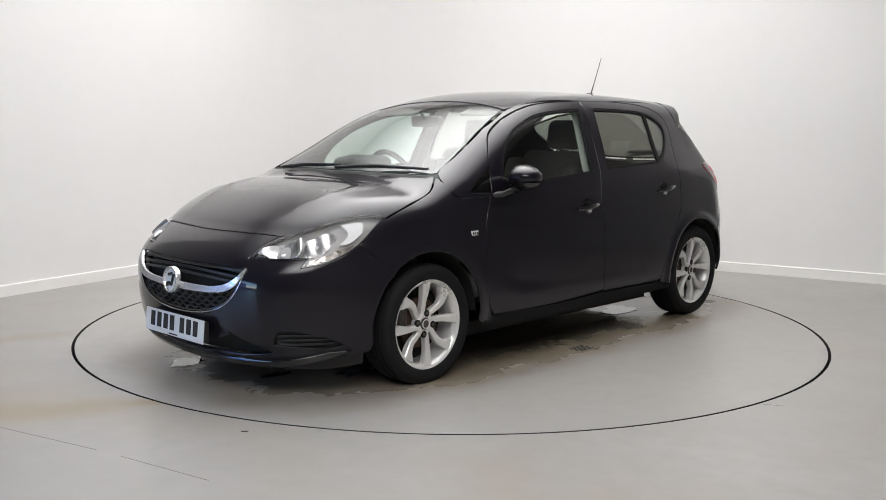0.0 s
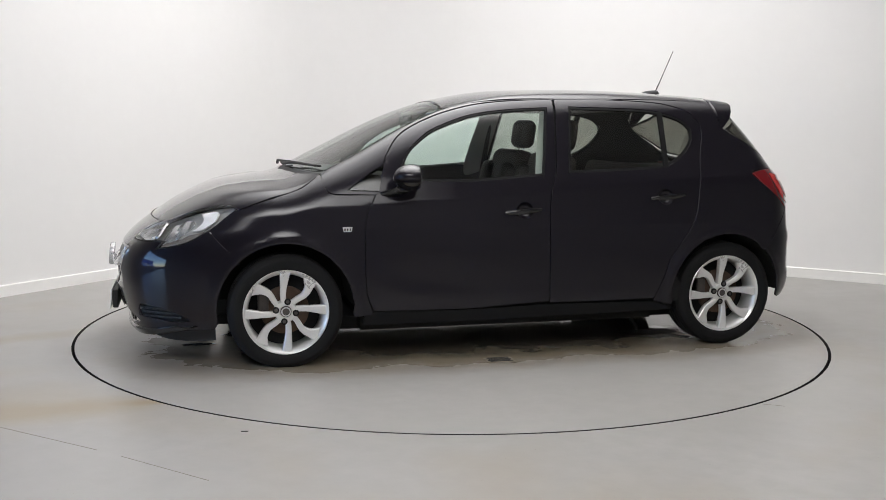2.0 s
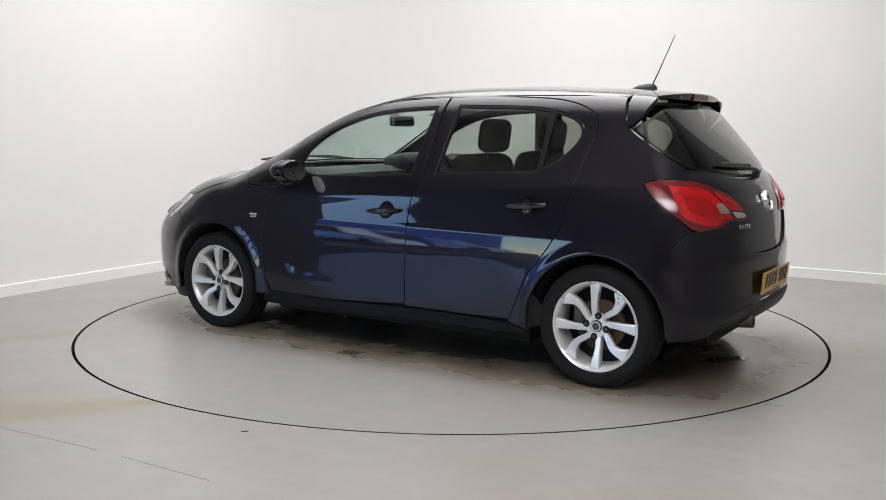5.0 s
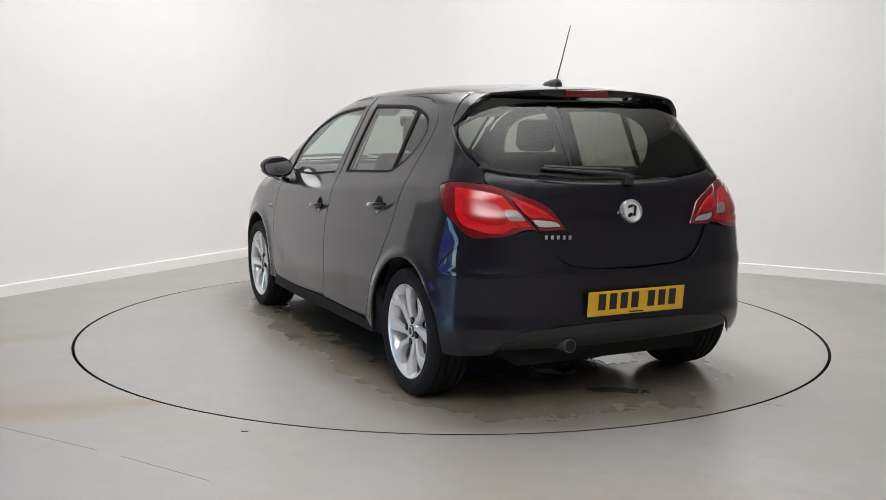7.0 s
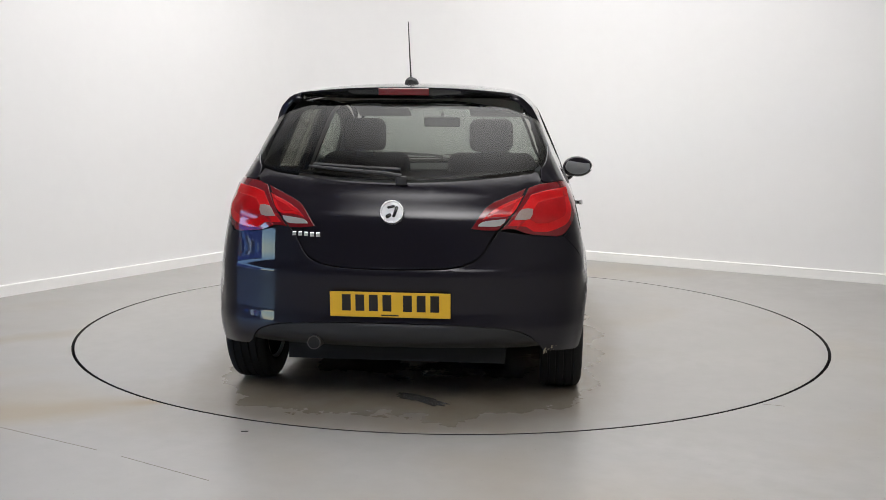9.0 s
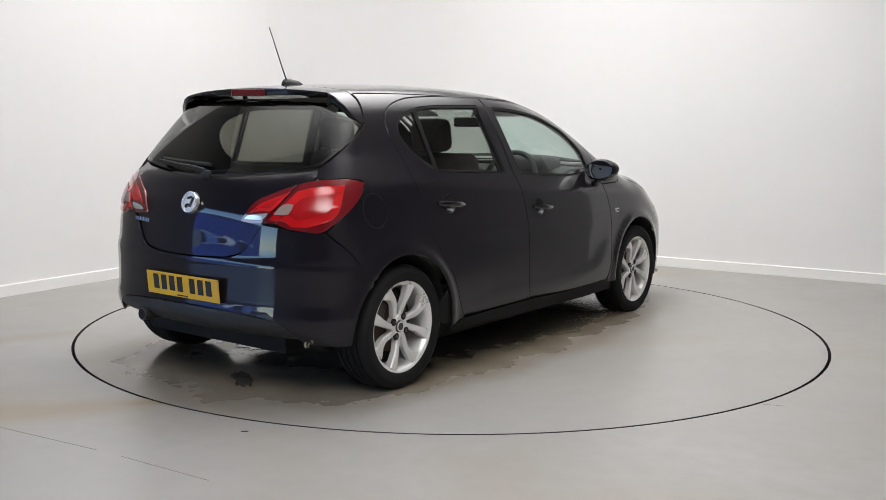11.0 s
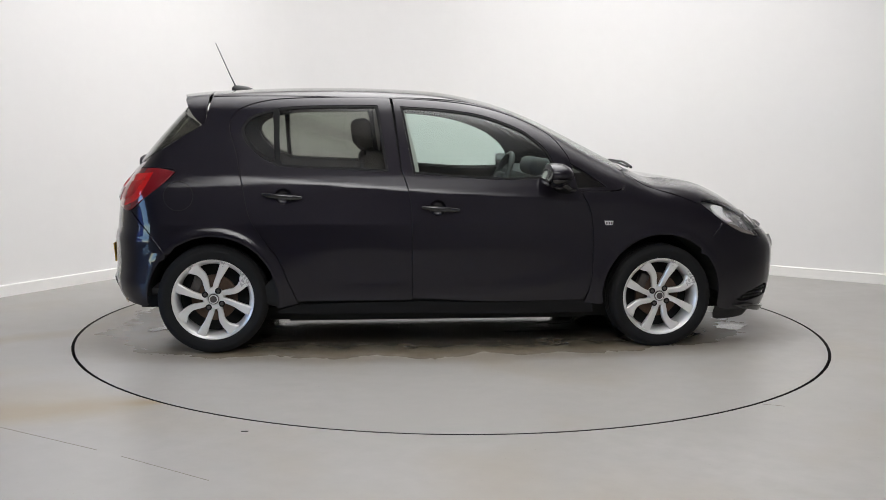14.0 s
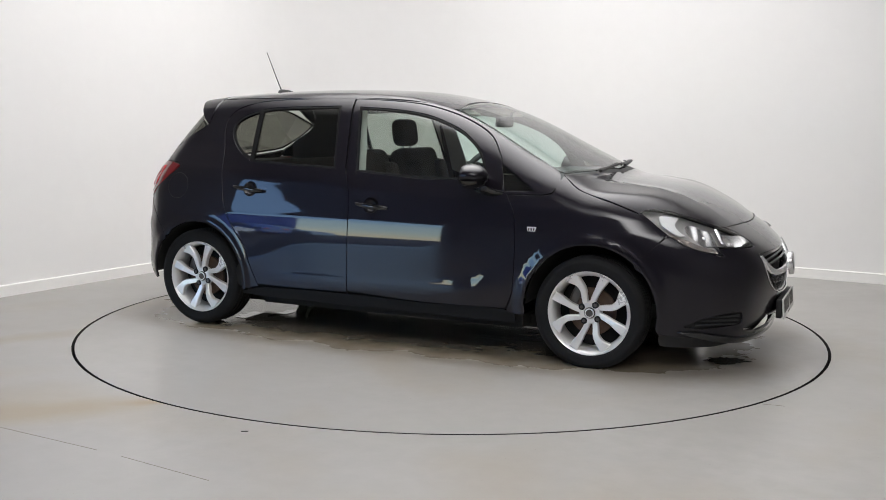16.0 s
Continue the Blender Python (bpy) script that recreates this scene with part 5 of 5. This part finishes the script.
# door handles, side badges, fuel flap
for door, x0, x1, z0, z1, rec in (("front", 0.089, -0.121, 0.786, 0.803, RECESS_F), ("rear", -0.771, -0.986, 0.853, 0.871, RECESS_R)):
    c = rec.mean(0)
    both("handle_recess", on_side, rec, PAINT, car, gap=0.0, depth=0, grid=0.008, wobble=lambda q: -0.030 * np.clip(1 - ((q[:, 0] - c[0]) / 0.046) ** 2 - ((q[:, 1] - c[1]) / 0.043) ** 2, 0, 1) ** 0.6)
    for s in (1, -1):
        bm = bmesh.new()
        rings = []
        for i, t in enumerate(np.linspace(0, 1, 13)):
            x, z = x0 + (x1 - x0) * t, z0 + (z1 - z0) * t
            p = on_side(np.array([[x, z]]))[0]
            out = 0.006 + 0.030 * math.sin(math.pi * (0.08 + 0.84 * t)) ** 0.7
            hz = 0.0075 + 0.0065 * math.sin(math.pi * t) ** 0.6
            hy = 0.007
            rings.append([bm.verts.new((x, s * (p[1] + out + hy * math.cos(k)), z + hz * math.sin(k))) for k in np.linspace(0, 2 * math.pi, 10, endpoint=False)])
        for a, b in zip(rings, rings[1:]):
            for i in range(10):
                bm.faces.new((a[i], a[(i + 1) % 10], b[(i + 1) % 10], b[i]))
        bm.faces.new(rings[0][::-1])
        bm.faces.new(rings[-1])
        h = cp(part("door_handle", bm, GLOSS_BLACK, car, "black door handle", smooth=True))
        if door == "front" and s < 0:
            p = on_side(np.array([[-0.098, 0.80]]))[0]
            k = lathe([(0.0004, 0.004), (0.006, 0.004), (0.0075, 0.0)], 16)
            bmesh.ops.transform(k, matrix=pose(-0.098, -p[1] - 0.024, 0.801, 0, 0, 180), verts=k.verts)
            part("lock_cylinder", k, CHROME, h, "small chrome lock cylinder", smooth=True)
SB = outline([(0.968, 0.727)], [(0.908, 0.727)], [(0.916, 0.699)], [(0.960, 0.699)], step=0.02)
for flip in (False, True):
    b = cp(skin("side_badge", on_side, SB, SILVER, car, "small silver side repeater badge", lift=0.005, depth=0.006, mirror=flip))
    for x in (0.952, 0.938, 0.924):
        p = on_side(np.array([[x, 0.712]]))[0]
        part("bar", box((0.007, 0.003, 0.013), pose(x, (p[1] + 0.0055) * (-1 if flip else 1), 0.712)), INK, b)
flap = [(-1.43 + 0.078 * math.cos(t), 0.862 + 0.078 * math.sin(t)) for t in np.linspace(0, 2 * math.pi, 40, endpoint=False)]
p = on_side(np.array(flap + flap[:1])) * (1, -1, 1)
cp(part("fuel_flap", tube([tuple(v + np.array((0, -0.0005, 0))) for v in p], 0.0022, 6), VOID, car, "round fuel flap joint on the rear wing"))

# door mirrors


def door_mirror(s):
    bm = bmesh.new()
    bmesh.ops.create_uvsphere(bm, u_segments=28, v_segments=18, radius=1.0)
    for v in bm.verts:
        x, y, z = v.co
        x = max(x, -0.42)
        taper = 1 - 0.16 * y
        v.co = (0.612 + 0.098 * x + 0.012 * y, s * (0.893 + 0.098 * y), 0.985 + 0.066 * z * taper + 0.006 * y)
    m = cp(part("door_mirror", bm, PAINT, car, "black door mirror", smooth=True))
    bm = bmesh.new()
    bmesh.ops.create_uvsphere(bm, u_segments=28, v_segments=12, radius=1.0)
    for v in bm.verts:
        x, y, z = v.co
        v.co = (0.611 + 0.0995 * max(x, -0.42) + 0.012 * y, s * (0.893 + 0.0995 * y), 0.982 + 0.0665 * min(z, -0.30))
    part("lower_shell", bm, GLOSS_BLACK, m, "gloss black lower shell", smooth=True)
    bm = bmesh.new()
    c = bm.verts.new((0.5665, s * 0.893, 0.985))
    ring = [bm.verts.new((0.5655 + 0.012 * math.cos(t) + 0.009 * math.sin(t), s * (0.893 + 0.082 * math.cos(t)), 0.985 + 0.052 * math.sin(t))) for t in np.linspace(0, 2 * math.pi, 28, endpoint=False)]
    for i in range(28):
        bm.faces.new((c, ring[i], ring[(i + 1) % 28]))
    part("mirror_glass", bm, MIRROR, m, "mirror glass")
    arm = bmesh.new()
    rings = []
    for x, y, z, w, h in ((0.70, 0.80, 0.893, 0.062, 0.022), (0.675, 0.83, 0.902, 0.055, 0.020), (0.645, 0.862, 0.925, 0.045, 0.02)):
        rings.append([arm.verts.new((x + w * math.cos(t), s * y, z + h * math.sin(t))) for t in np.linspace(0, 2 * math.pi, 14, endpoint=False)])
    for a, b in zip(rings, rings[1:]):
        for i in range(14):
            arm.faces.new((a[i], a[(i + 1) % 14], b[(i + 1) % 14], b[i]))
    arm.faces.new(rings[0])
    arm.faces.new(rings[-1])
    part("arm", arm, GLOSS_BLACK, m, "gloss black mirror arm", smooth=True)


for s in (1, -1):
    door_mirror(s)

# ---- wheels ----


def prism(poly, front, back, soft=0.003):
    """A flat outline in the wheel's plane given depth; front and back give y by radius."""
    bm = bmesh.new()
    inner = shrink(poly, soft)
    if np.sum(poly[:, 0] * np.roll(poly[:, 1], -1) - poly[:, 1] * np.roll(poly[:, 0], -1)) < 0:
        poly = poly[::-1]
    v2, f = fill(inner, grid=0.02)
    top = [bm.verts.new((-x, front(math.hypot(x, z)), z)) for x, z in v2]
    n = len(inner)
    idx = [int(np.argmin(np.sum((v2 - q) ** 2, 1))) for q in inner]
    mid = [bm.verts.new((-x, front(math.hypot(x, z)) - soft, z)) for x, z in poly]
    low = [bm.verts.new((-x, back(math.hypot(x, z)), z)) for x, z in poly]
    for t in f:
        bm.faces.new([top[i] for i in t])
    for i in range(n):
        j = (i + 1) % n
        if idx[i] != idx[j]:
            bm.faces.new((top[idx[i]], top[idx[j]], mid[j], mid[i]))
        bm.faces.new((mid[i], mid[j], low[j], low[i]))
    return bm


def polar(r, a):
    return (r * math.cos(radians(a)), r * math.sin(radians(a)))


def wheel():
    w = new("wheel")
    w["label"] = "silver alloy wheel with a black tyre"
    tread = [(0.218, 0.084), (0.224, 0.092), (0.236, 0.097), (0.262, 0.100), (0.270, 0.0995), (0.272, 0.098), (0.286, 0.091), (0.294, 0.080), (0.2965, 0.066)]
    for g in (0.055, 0.018, -0.018, -0.055):
        tread += [(0.298, g + 0.006), (0.2915, g + 0.004), (0.2915, g - 0.004), (0.298, g - 0.006)]
    tread += [(0.2965, -0.066), (0.294, -0.080), (0.284, -0.092), (0.236, -0.094), (0.21, -0.085)]
    tyre = part("tyre", lathe(tread, 72), RUBBER, w, "black rubber tyre", smooth=True)
    rim = part("rim", lathe([(0.205, -0.085), (0.192, -0.04), (0.190, 0.03), (0.196, 0.062), (0.203, 0.076), (0.212, 0.086), (0.219, 0.0905), (0.2225, 0.088), (0.221, 0.080)], 72), SILVER, w, "silver alloy rim with twisted spokes", smooth=True)
    front = lambda r: np.interp(r, [0.0, 0.05, 0.10, 0.16, 0.205], [0.062, 0.064, 0.072, 0.082, 0.084])
    back = lambda r: np.interp(r, [0.0, 0.06, 0.12, 0.205], [0.03, 0.034, 0.045, 0.05])
    def stroke(path):
        mid = np.array(spline([polar(r * 0.213, a) for r, a, _ in path], 0.012))
        t = np.linspace(0, 1, len(mid))
        w = np.interp(t, np.linspace(0, 1, len(path)), [0.213 * q / 2 for _, _, q in path])
        d = np.gradient(mid, axis=0)
        d /= np.linalg.norm(d, axis=1, keepdims=True)
        side = np.stack([-d[:, 1], d[:, 0]], 1) * w[:, None]
        return np.concatenate([mid + side, (mid - side)[::-1]])
    blade = stroke(((0.20, 105, 0.13), (0.5, 97, 0.15), (0.98, 91, 0.25)))
    hook = stroke(((0.22, 56, 0.13), (0.40, 46, 0.14), (0.58, 41.5, 0.16), (0.76, 45, 0.20), (0.98, 52, 0.36)))
    for k in range(4):
        turn = pose(0, 0, 0, 0, -90 * k)
        for poly, nm, dy in ((blade, "spoke", 0.0), (hook, "twisted_spoke", -0.002)):
            bm = prism(poly, lambda r: front(r) + dy, back, 0.005)
            bmesh.ops.transform(bm, matrix=turn, verts=bm.verts)
            part(nm, bm, SILVER, rim, smooth=True)
    part("hub", lathe([(0.0004, 0.060), (0.028, 0.060), (0.031, 0.063), (0.034, 0.066), (0.052, 0.066), (0.059, 0.058), (0.061, 0.03)], 40), SILVER, rim, smooth=True)
    cap = part("hub_cap", lathe([(0.0004, 0.071), (0.018, 0.0715), (0.026, 0.070), (0.029, 0.065), (0.029, 0.055)], 32), STEEL, w, "dark centre cap with a ring", smooth=True)
    part("ring", lathe([(0.0185, 0.0715), (0.021, 0.0735), (0.024, 0.0728), (0.025, 0.0705)], 32), SILVER, cap, smooth=True)
    for k in range(4):
        p = polar(0.052, 90 * k - 10)
        # dark disc proud of the hub stands in for the well's shade
        hole = lathe([(0.0172, 0.0600), (0.0172, 0.0678), (0.0155, 0.0684), (0.0004, 0.0680)], 18)
        bmesh.ops.transform(hole, matrix=pose(-p[0], 0, p[1]), verts=hole.verts)
        part("bolt_well", hole, VOID, rim, smooth=True)
        bolt = lathe([(0.0004, 0.0705), (0.008, 0.0705), (0.0095, 0.069), (0.0095, 0.058)], 6)
        bmesh.ops.transform(bolt, matrix=pose(-p[0], 0.0012, p[1]), verts=bolt.verts)
        part("wheel_bolt", bolt, STEEL, w)
    part("brake_disc", lathe([(0.05, 0.02), (0.075, 0.022), (0.125, 0.018), (0.127, 0.0), (0.05, -0.01)], 40), RUST, w, "rusty brake disc", smooth=True)
    part("drum", lathe([(0.0004, 0.012), (0.19, -0.03), (0.19, -0.07)], 40), VOID, w)
    cal = box((0.055, 0.05, 0.12), pose(0.112, 0.005, 0.03), 0.012)
    part("brake_caliper", cal, STEEL, w, "dark steel brake caliper")
    return w


first = wheel()
first.parent = car
for i, (x, s, spin) in enumerate(((AXLE_F, 1, 0), (AXLE_R, 1, 0), (AXLE_F, -1, -24), (AXLE_R, -1, -20))):
    m = pose(x + OFF[0], s * 0.742 + OFF[1], HUB_Z + (-0.0085 if x > 0 else 0.0015), 0, 0, 0 if s > 0 else 180) @ pose(0, 0, 0, 0, spin)
    if i:
        copy_thing(first, m)
    else:
        first.matrix_basis = m

# ---- cabin ----


def pad(size, m, bevel):
    return box(size, m, bevel, 4)


def seat(y):
    back = pose(-0.30, y, 0.80, 0, -14)
    s = cp(part("front_seat", pad((0.15, 0.50, 0.60), back, 0.06), FABRIC, car, "dark grey fabric front seat", smooth=True))
    part("cushion", pad((0.52, 0.50, 0.16), pose(-0.06, y, 0.47, 0, -6), 0.06), FABRIC, s, smooth=True)
    for d in (0.19, -0.19):
        part("side_bolster", pad((0.17, 0.10, 0.46), back @ pose(0.05, d, -0.03), 0.045), FABRIC, s, smooth=True)
    rest = part("headrest", pad((0.105, 0.245, 0.185), pose(-0.428, y, 1.195, 0, -8), 0.048), FABRIC, s, smooth=True)
    for d in (0.05, -0.05):
        part("headrest_post", tube([(-0.405, y + d, 1.05), (-0.425, y + d, 1.15)], 0.006, 8), CHROME, s, smooth=True)


for y in (0.36, -0.36):
    seat(y)
bench = cp(part("rear_seat", pad((0.16, 1.22, 0.52), pose(-0.98, 0, 0.76, 0, -18), 0.05), FABRIC, car, "dark grey fabric rear bench", smooth=True))
part("cushion", pad((0.46, 1.22, 0.16), pose(-0.72, 0, 0.47), 0.05), FABRIC, bench, smooth=True)
cp(part("parcel_shelf", box((0.50, 1.16, 0.02), pose(-1.36, 0, 0.985), 0.005), TRIM, car, "dark parcel shelf"))
dash = bmesh.new()
prof = [(0.98, 0.88), (1.06, 0.96), (0.86, 0.985), (0.66, 0.985), (0.58, 0.955), (0.56, 0.88), (0.62, 0.70), (0.75, 0.58), (0.95, 0.58)]
rings = [[dash.verts.new((x, y, z)) for x, z in prof] for y in (-0.70, -0.4, 0, 0.4, 0.70)]
for a, b in zip(rings, rings[1:]):
    for i in range(len(prof)):
        j = (i + 1) % len(prof)
        dash.faces.new((a[i], a[j], b[j], b[i]))
dash.faces.new(rings[0])
dash.faces.new(rings[-1])
d = cp(part("dashboard", dash, TRIM, car, "dark grey moulded dashboard", smooth=True))
part("instrument_hood", pad((0.20, 0.36, 0.11), pose(0.64, -0.36, 1.005, 0, 8), 0.045), TRIM, d, smooth=True)
part("centre_console", pad((0.62, 0.20, 0.32), pose(0.36, 0, 0.56), 0.04), TRIM, d, smooth=True)
bm = bmesh.new()
n1, n2 = 40, 10
vs = [[bm.verts.new((0.017 * math.sin(q), (0.183 + 0.017 * math.cos(q)) * math.cos(p), (0.183 + 0.017 * math.cos(q)) * math.sin(p))) for q in np.linspace(0, 2 * math.pi, n2, endpoint=False)] for p in np.linspace(0, 2 * math.pi, n1, endpoint=False)]
for i in range(n1):
    for j in range(n2):
        bm.faces.new((vs[i][j], vs[(i + 1) % n1][j], vs[(i + 1) % n1][(j + 1) % n2], vs[i][(j + 1) % n2]))
SW = pose(0.385, -0.36, 0.915, 0, 24)
bmesh.ops.transform(bm, matrix=SW, verts=bm.verts)
sw = cp(part("steering_wheel", bm, TRIM, car, "dark grey steering wheel", smooth=True))
hub = pad((0.06, 0.15, 0.13), SW, 0.025)
add_box(hub, (0.02, 0.34, 0.04), SW @ pose(0, 0, -0.01), 0.008)
add_box(hub, (0.02, 0.05, 0.18), SW @ pose(0, 0, -0.10), 0.008)
part("hub", hub, TRIM, sw, smooth=True)
part("column", tube([SW @ Vector((0.02, 0, 0)), SW @ Vector((0.26, 0, -0.02))], 0.04, 12), TRIM, sw, smooth=True)
rv = cp(part("rear_view_mirror", pad((0.03, 0.24, 0.066), pose(0.45, 0, 1.272, 0, 6), 0.014), TRIM, car, "black rear-view mirror", smooth=True))
part("glass", box((0.002, 0.222, 0.052), pose(0.4335, 0, 1.2705, 0, 6)), MIRROR, rv)
part("stalk", tube([(0.47, 0, 1.285), (0.50, 0, 1.33)], 0.010, 8), TRIM, rv, smooth=True)
cp(part("cabin_floor", box((2.5, 1.40, 0.03), pose(-0.35, 0, 0.33)), TRIM, car, "dark cabin carpet"))
for y in (0.36, -0.36):
    cp(part("sun_visor", pad((0.15, 0.34, 0.018), pose(0.30, y, 1.335, 0, 18), 0.008), LIGHT_TRIM, car, "pale sun visor", smooth=True))
both("pillar_lining", on_side, outline([(-0.20, 1.39), (-0.12, 0.95)], [(-0.27, 0.95), (-0.33, 1.39)]), LIGHT_TRIM, car, "pale pillar lining", lift=-0.05, depth=0)
both("seat_belt", on_side, outline([(-0.285, 1.26), (-0.255, 1.26)], [(-0.22, 0.75), (-0.27, 0.75)]), FABRIC, car, "dark seat belt", lift=-0.065, depth=0)
for c in car.children:
    if c.type == "MESH":
        cp(c)

# scraped corner of the rear bumper
random.seed(4)
bm = bmesh.new()
for i in range(26):
    y, z = random.uniform(0.66, 0.76), random.uniform(0.27, 0.30)
    q = rp(y, z)
    p = on_rear(np.array([q]))[0]
    n = normal(p[None])[0]
    add_box(bm, (0.0015, random.uniform(0.003, 0.007), random.uniform(0.010, 0.03)), Matrix.Translation((p[0] + n[0] * 0.001, -(p[1] + n[1] * 0.001), p[2] + (y - 0.66) * 0.3)) @ pose(0, 0, 0, random.uniform(-30, 30), 0, math.degrees(math.atan2(-n[1], n[0]))))
scuff = part("scuff", bm, material("bare_scraped_plastic", (0.32, 0.28, 0.20), rough=0.9), car, "scraped bare patch on the bumper corner")
cp(scuff)

# ---- wet patches and drain on the turntable ----


def blob(rx, ry, rough, seed, n=90, squares=2.0):
    """An uneven closed outline."""
    out = []
    for i in range(n):
        a = 2 * math.pi * i / n
        k = 1 + rough * (noise.noise(Vector((1.4 * math.cos(a), 1.4 * math.sin(a), seed))) + 0.5 * noise.noise(Vector((4 * math.cos(a), 4 * math.sin(a), seed))) + 0.3 * noise.noise(Vector((11 * math.cos(a), 11 * math.sin(a), seed))))
        c, s = math.cos(a), math.sin(a)
        k /= (abs(c) ** squares + abs(s) ** squares) ** (1 / squares)
        out.append((rx * k * c, ry * k * s))
    return np.array(out)


def patch(name, cx, cy, turn, poly, mat, z, label, holes=()):
    v, f = fill(poly, holes, 0.08)
    a = radians(turn)
    verts = [(cx + OFF[0] + x * math.cos(a) - y * math.sin(a), cy + OFF[1] + x * math.sin(a) + y * math.cos(a), z) for x, y in v]
    return mesh_object(name, verts, [tuple(t) for t in f], mat, table, label, smooth=False)


for i, (x, y, rx, ry, t) in enumerate(((-1.0, 0.42, 0.20, 0.11, 10), (-0.66, 0.53, 0.16, 0.03, 0), (1.89, -0.33, 0.12, 0.07, 30), (-1.05, -0.48, 0.16, 0.13, -20), (0.62, -0.34, 0.20, 0.03, 5), (-0.98, -0.3, 0.14, 0.05, 80), (1.34, 0.40, 0.15, 0.06, 20), (0.80, -0.12, 0.10, 0.03, 0), (-0.5, 0.1, 0.03, 0.012, 0), (0.1, 0.25, 0.035, 0.012, 0), (0.4, 0.1, 0.03, 0.012, 0), (-0.2, -0.25, 0.035, 0.012, 0), (-1.62, -0.1, 0.14, 0.05, 60), (1.70, 0.2, 0.10, 0.03, 0), (0.22, -0.15, 0.03, 0.01, 0))):
    patch("puddle", x, y, t, blob(rx, ry, 0.55, 7.7 + i, 60), WATER, 0.0022, "small shallow puddle of water")
drain = new("drain")
drain.parent = table
drain.location = (0.132 + OFF[0], 0.932 + OFF[1], 0.0)
drain["label"] = "small rusty drain grate set in the turntable"
part("plate", box((0.155, 0.105, 0.004), pose(0, 0, 0.004), 0.0015), DAMP, drain)
for i in range(5):
    part("slot", box((0.125, 0.0105, 0.002), pose(0.01 * (i % 2), -0.038 + i * 0.019, 0.0066)), VOID, drain)

for o in car.children_recursive:
    if o.type == "MESH" and o.data.materials[0] in (CLEAR, SCREEN_GLASS, TINTED, REAR_TINT, LENS):
        o.visible_shadow = False


def motions():
    rows = [(t, pose(0, 0, 0, 0, 0, TH0 + RATE * t)) for t in np.arange(0, 16.01, 1.0).tolist()]
    walk(car, rows)
    walk(table, rows)


motions()
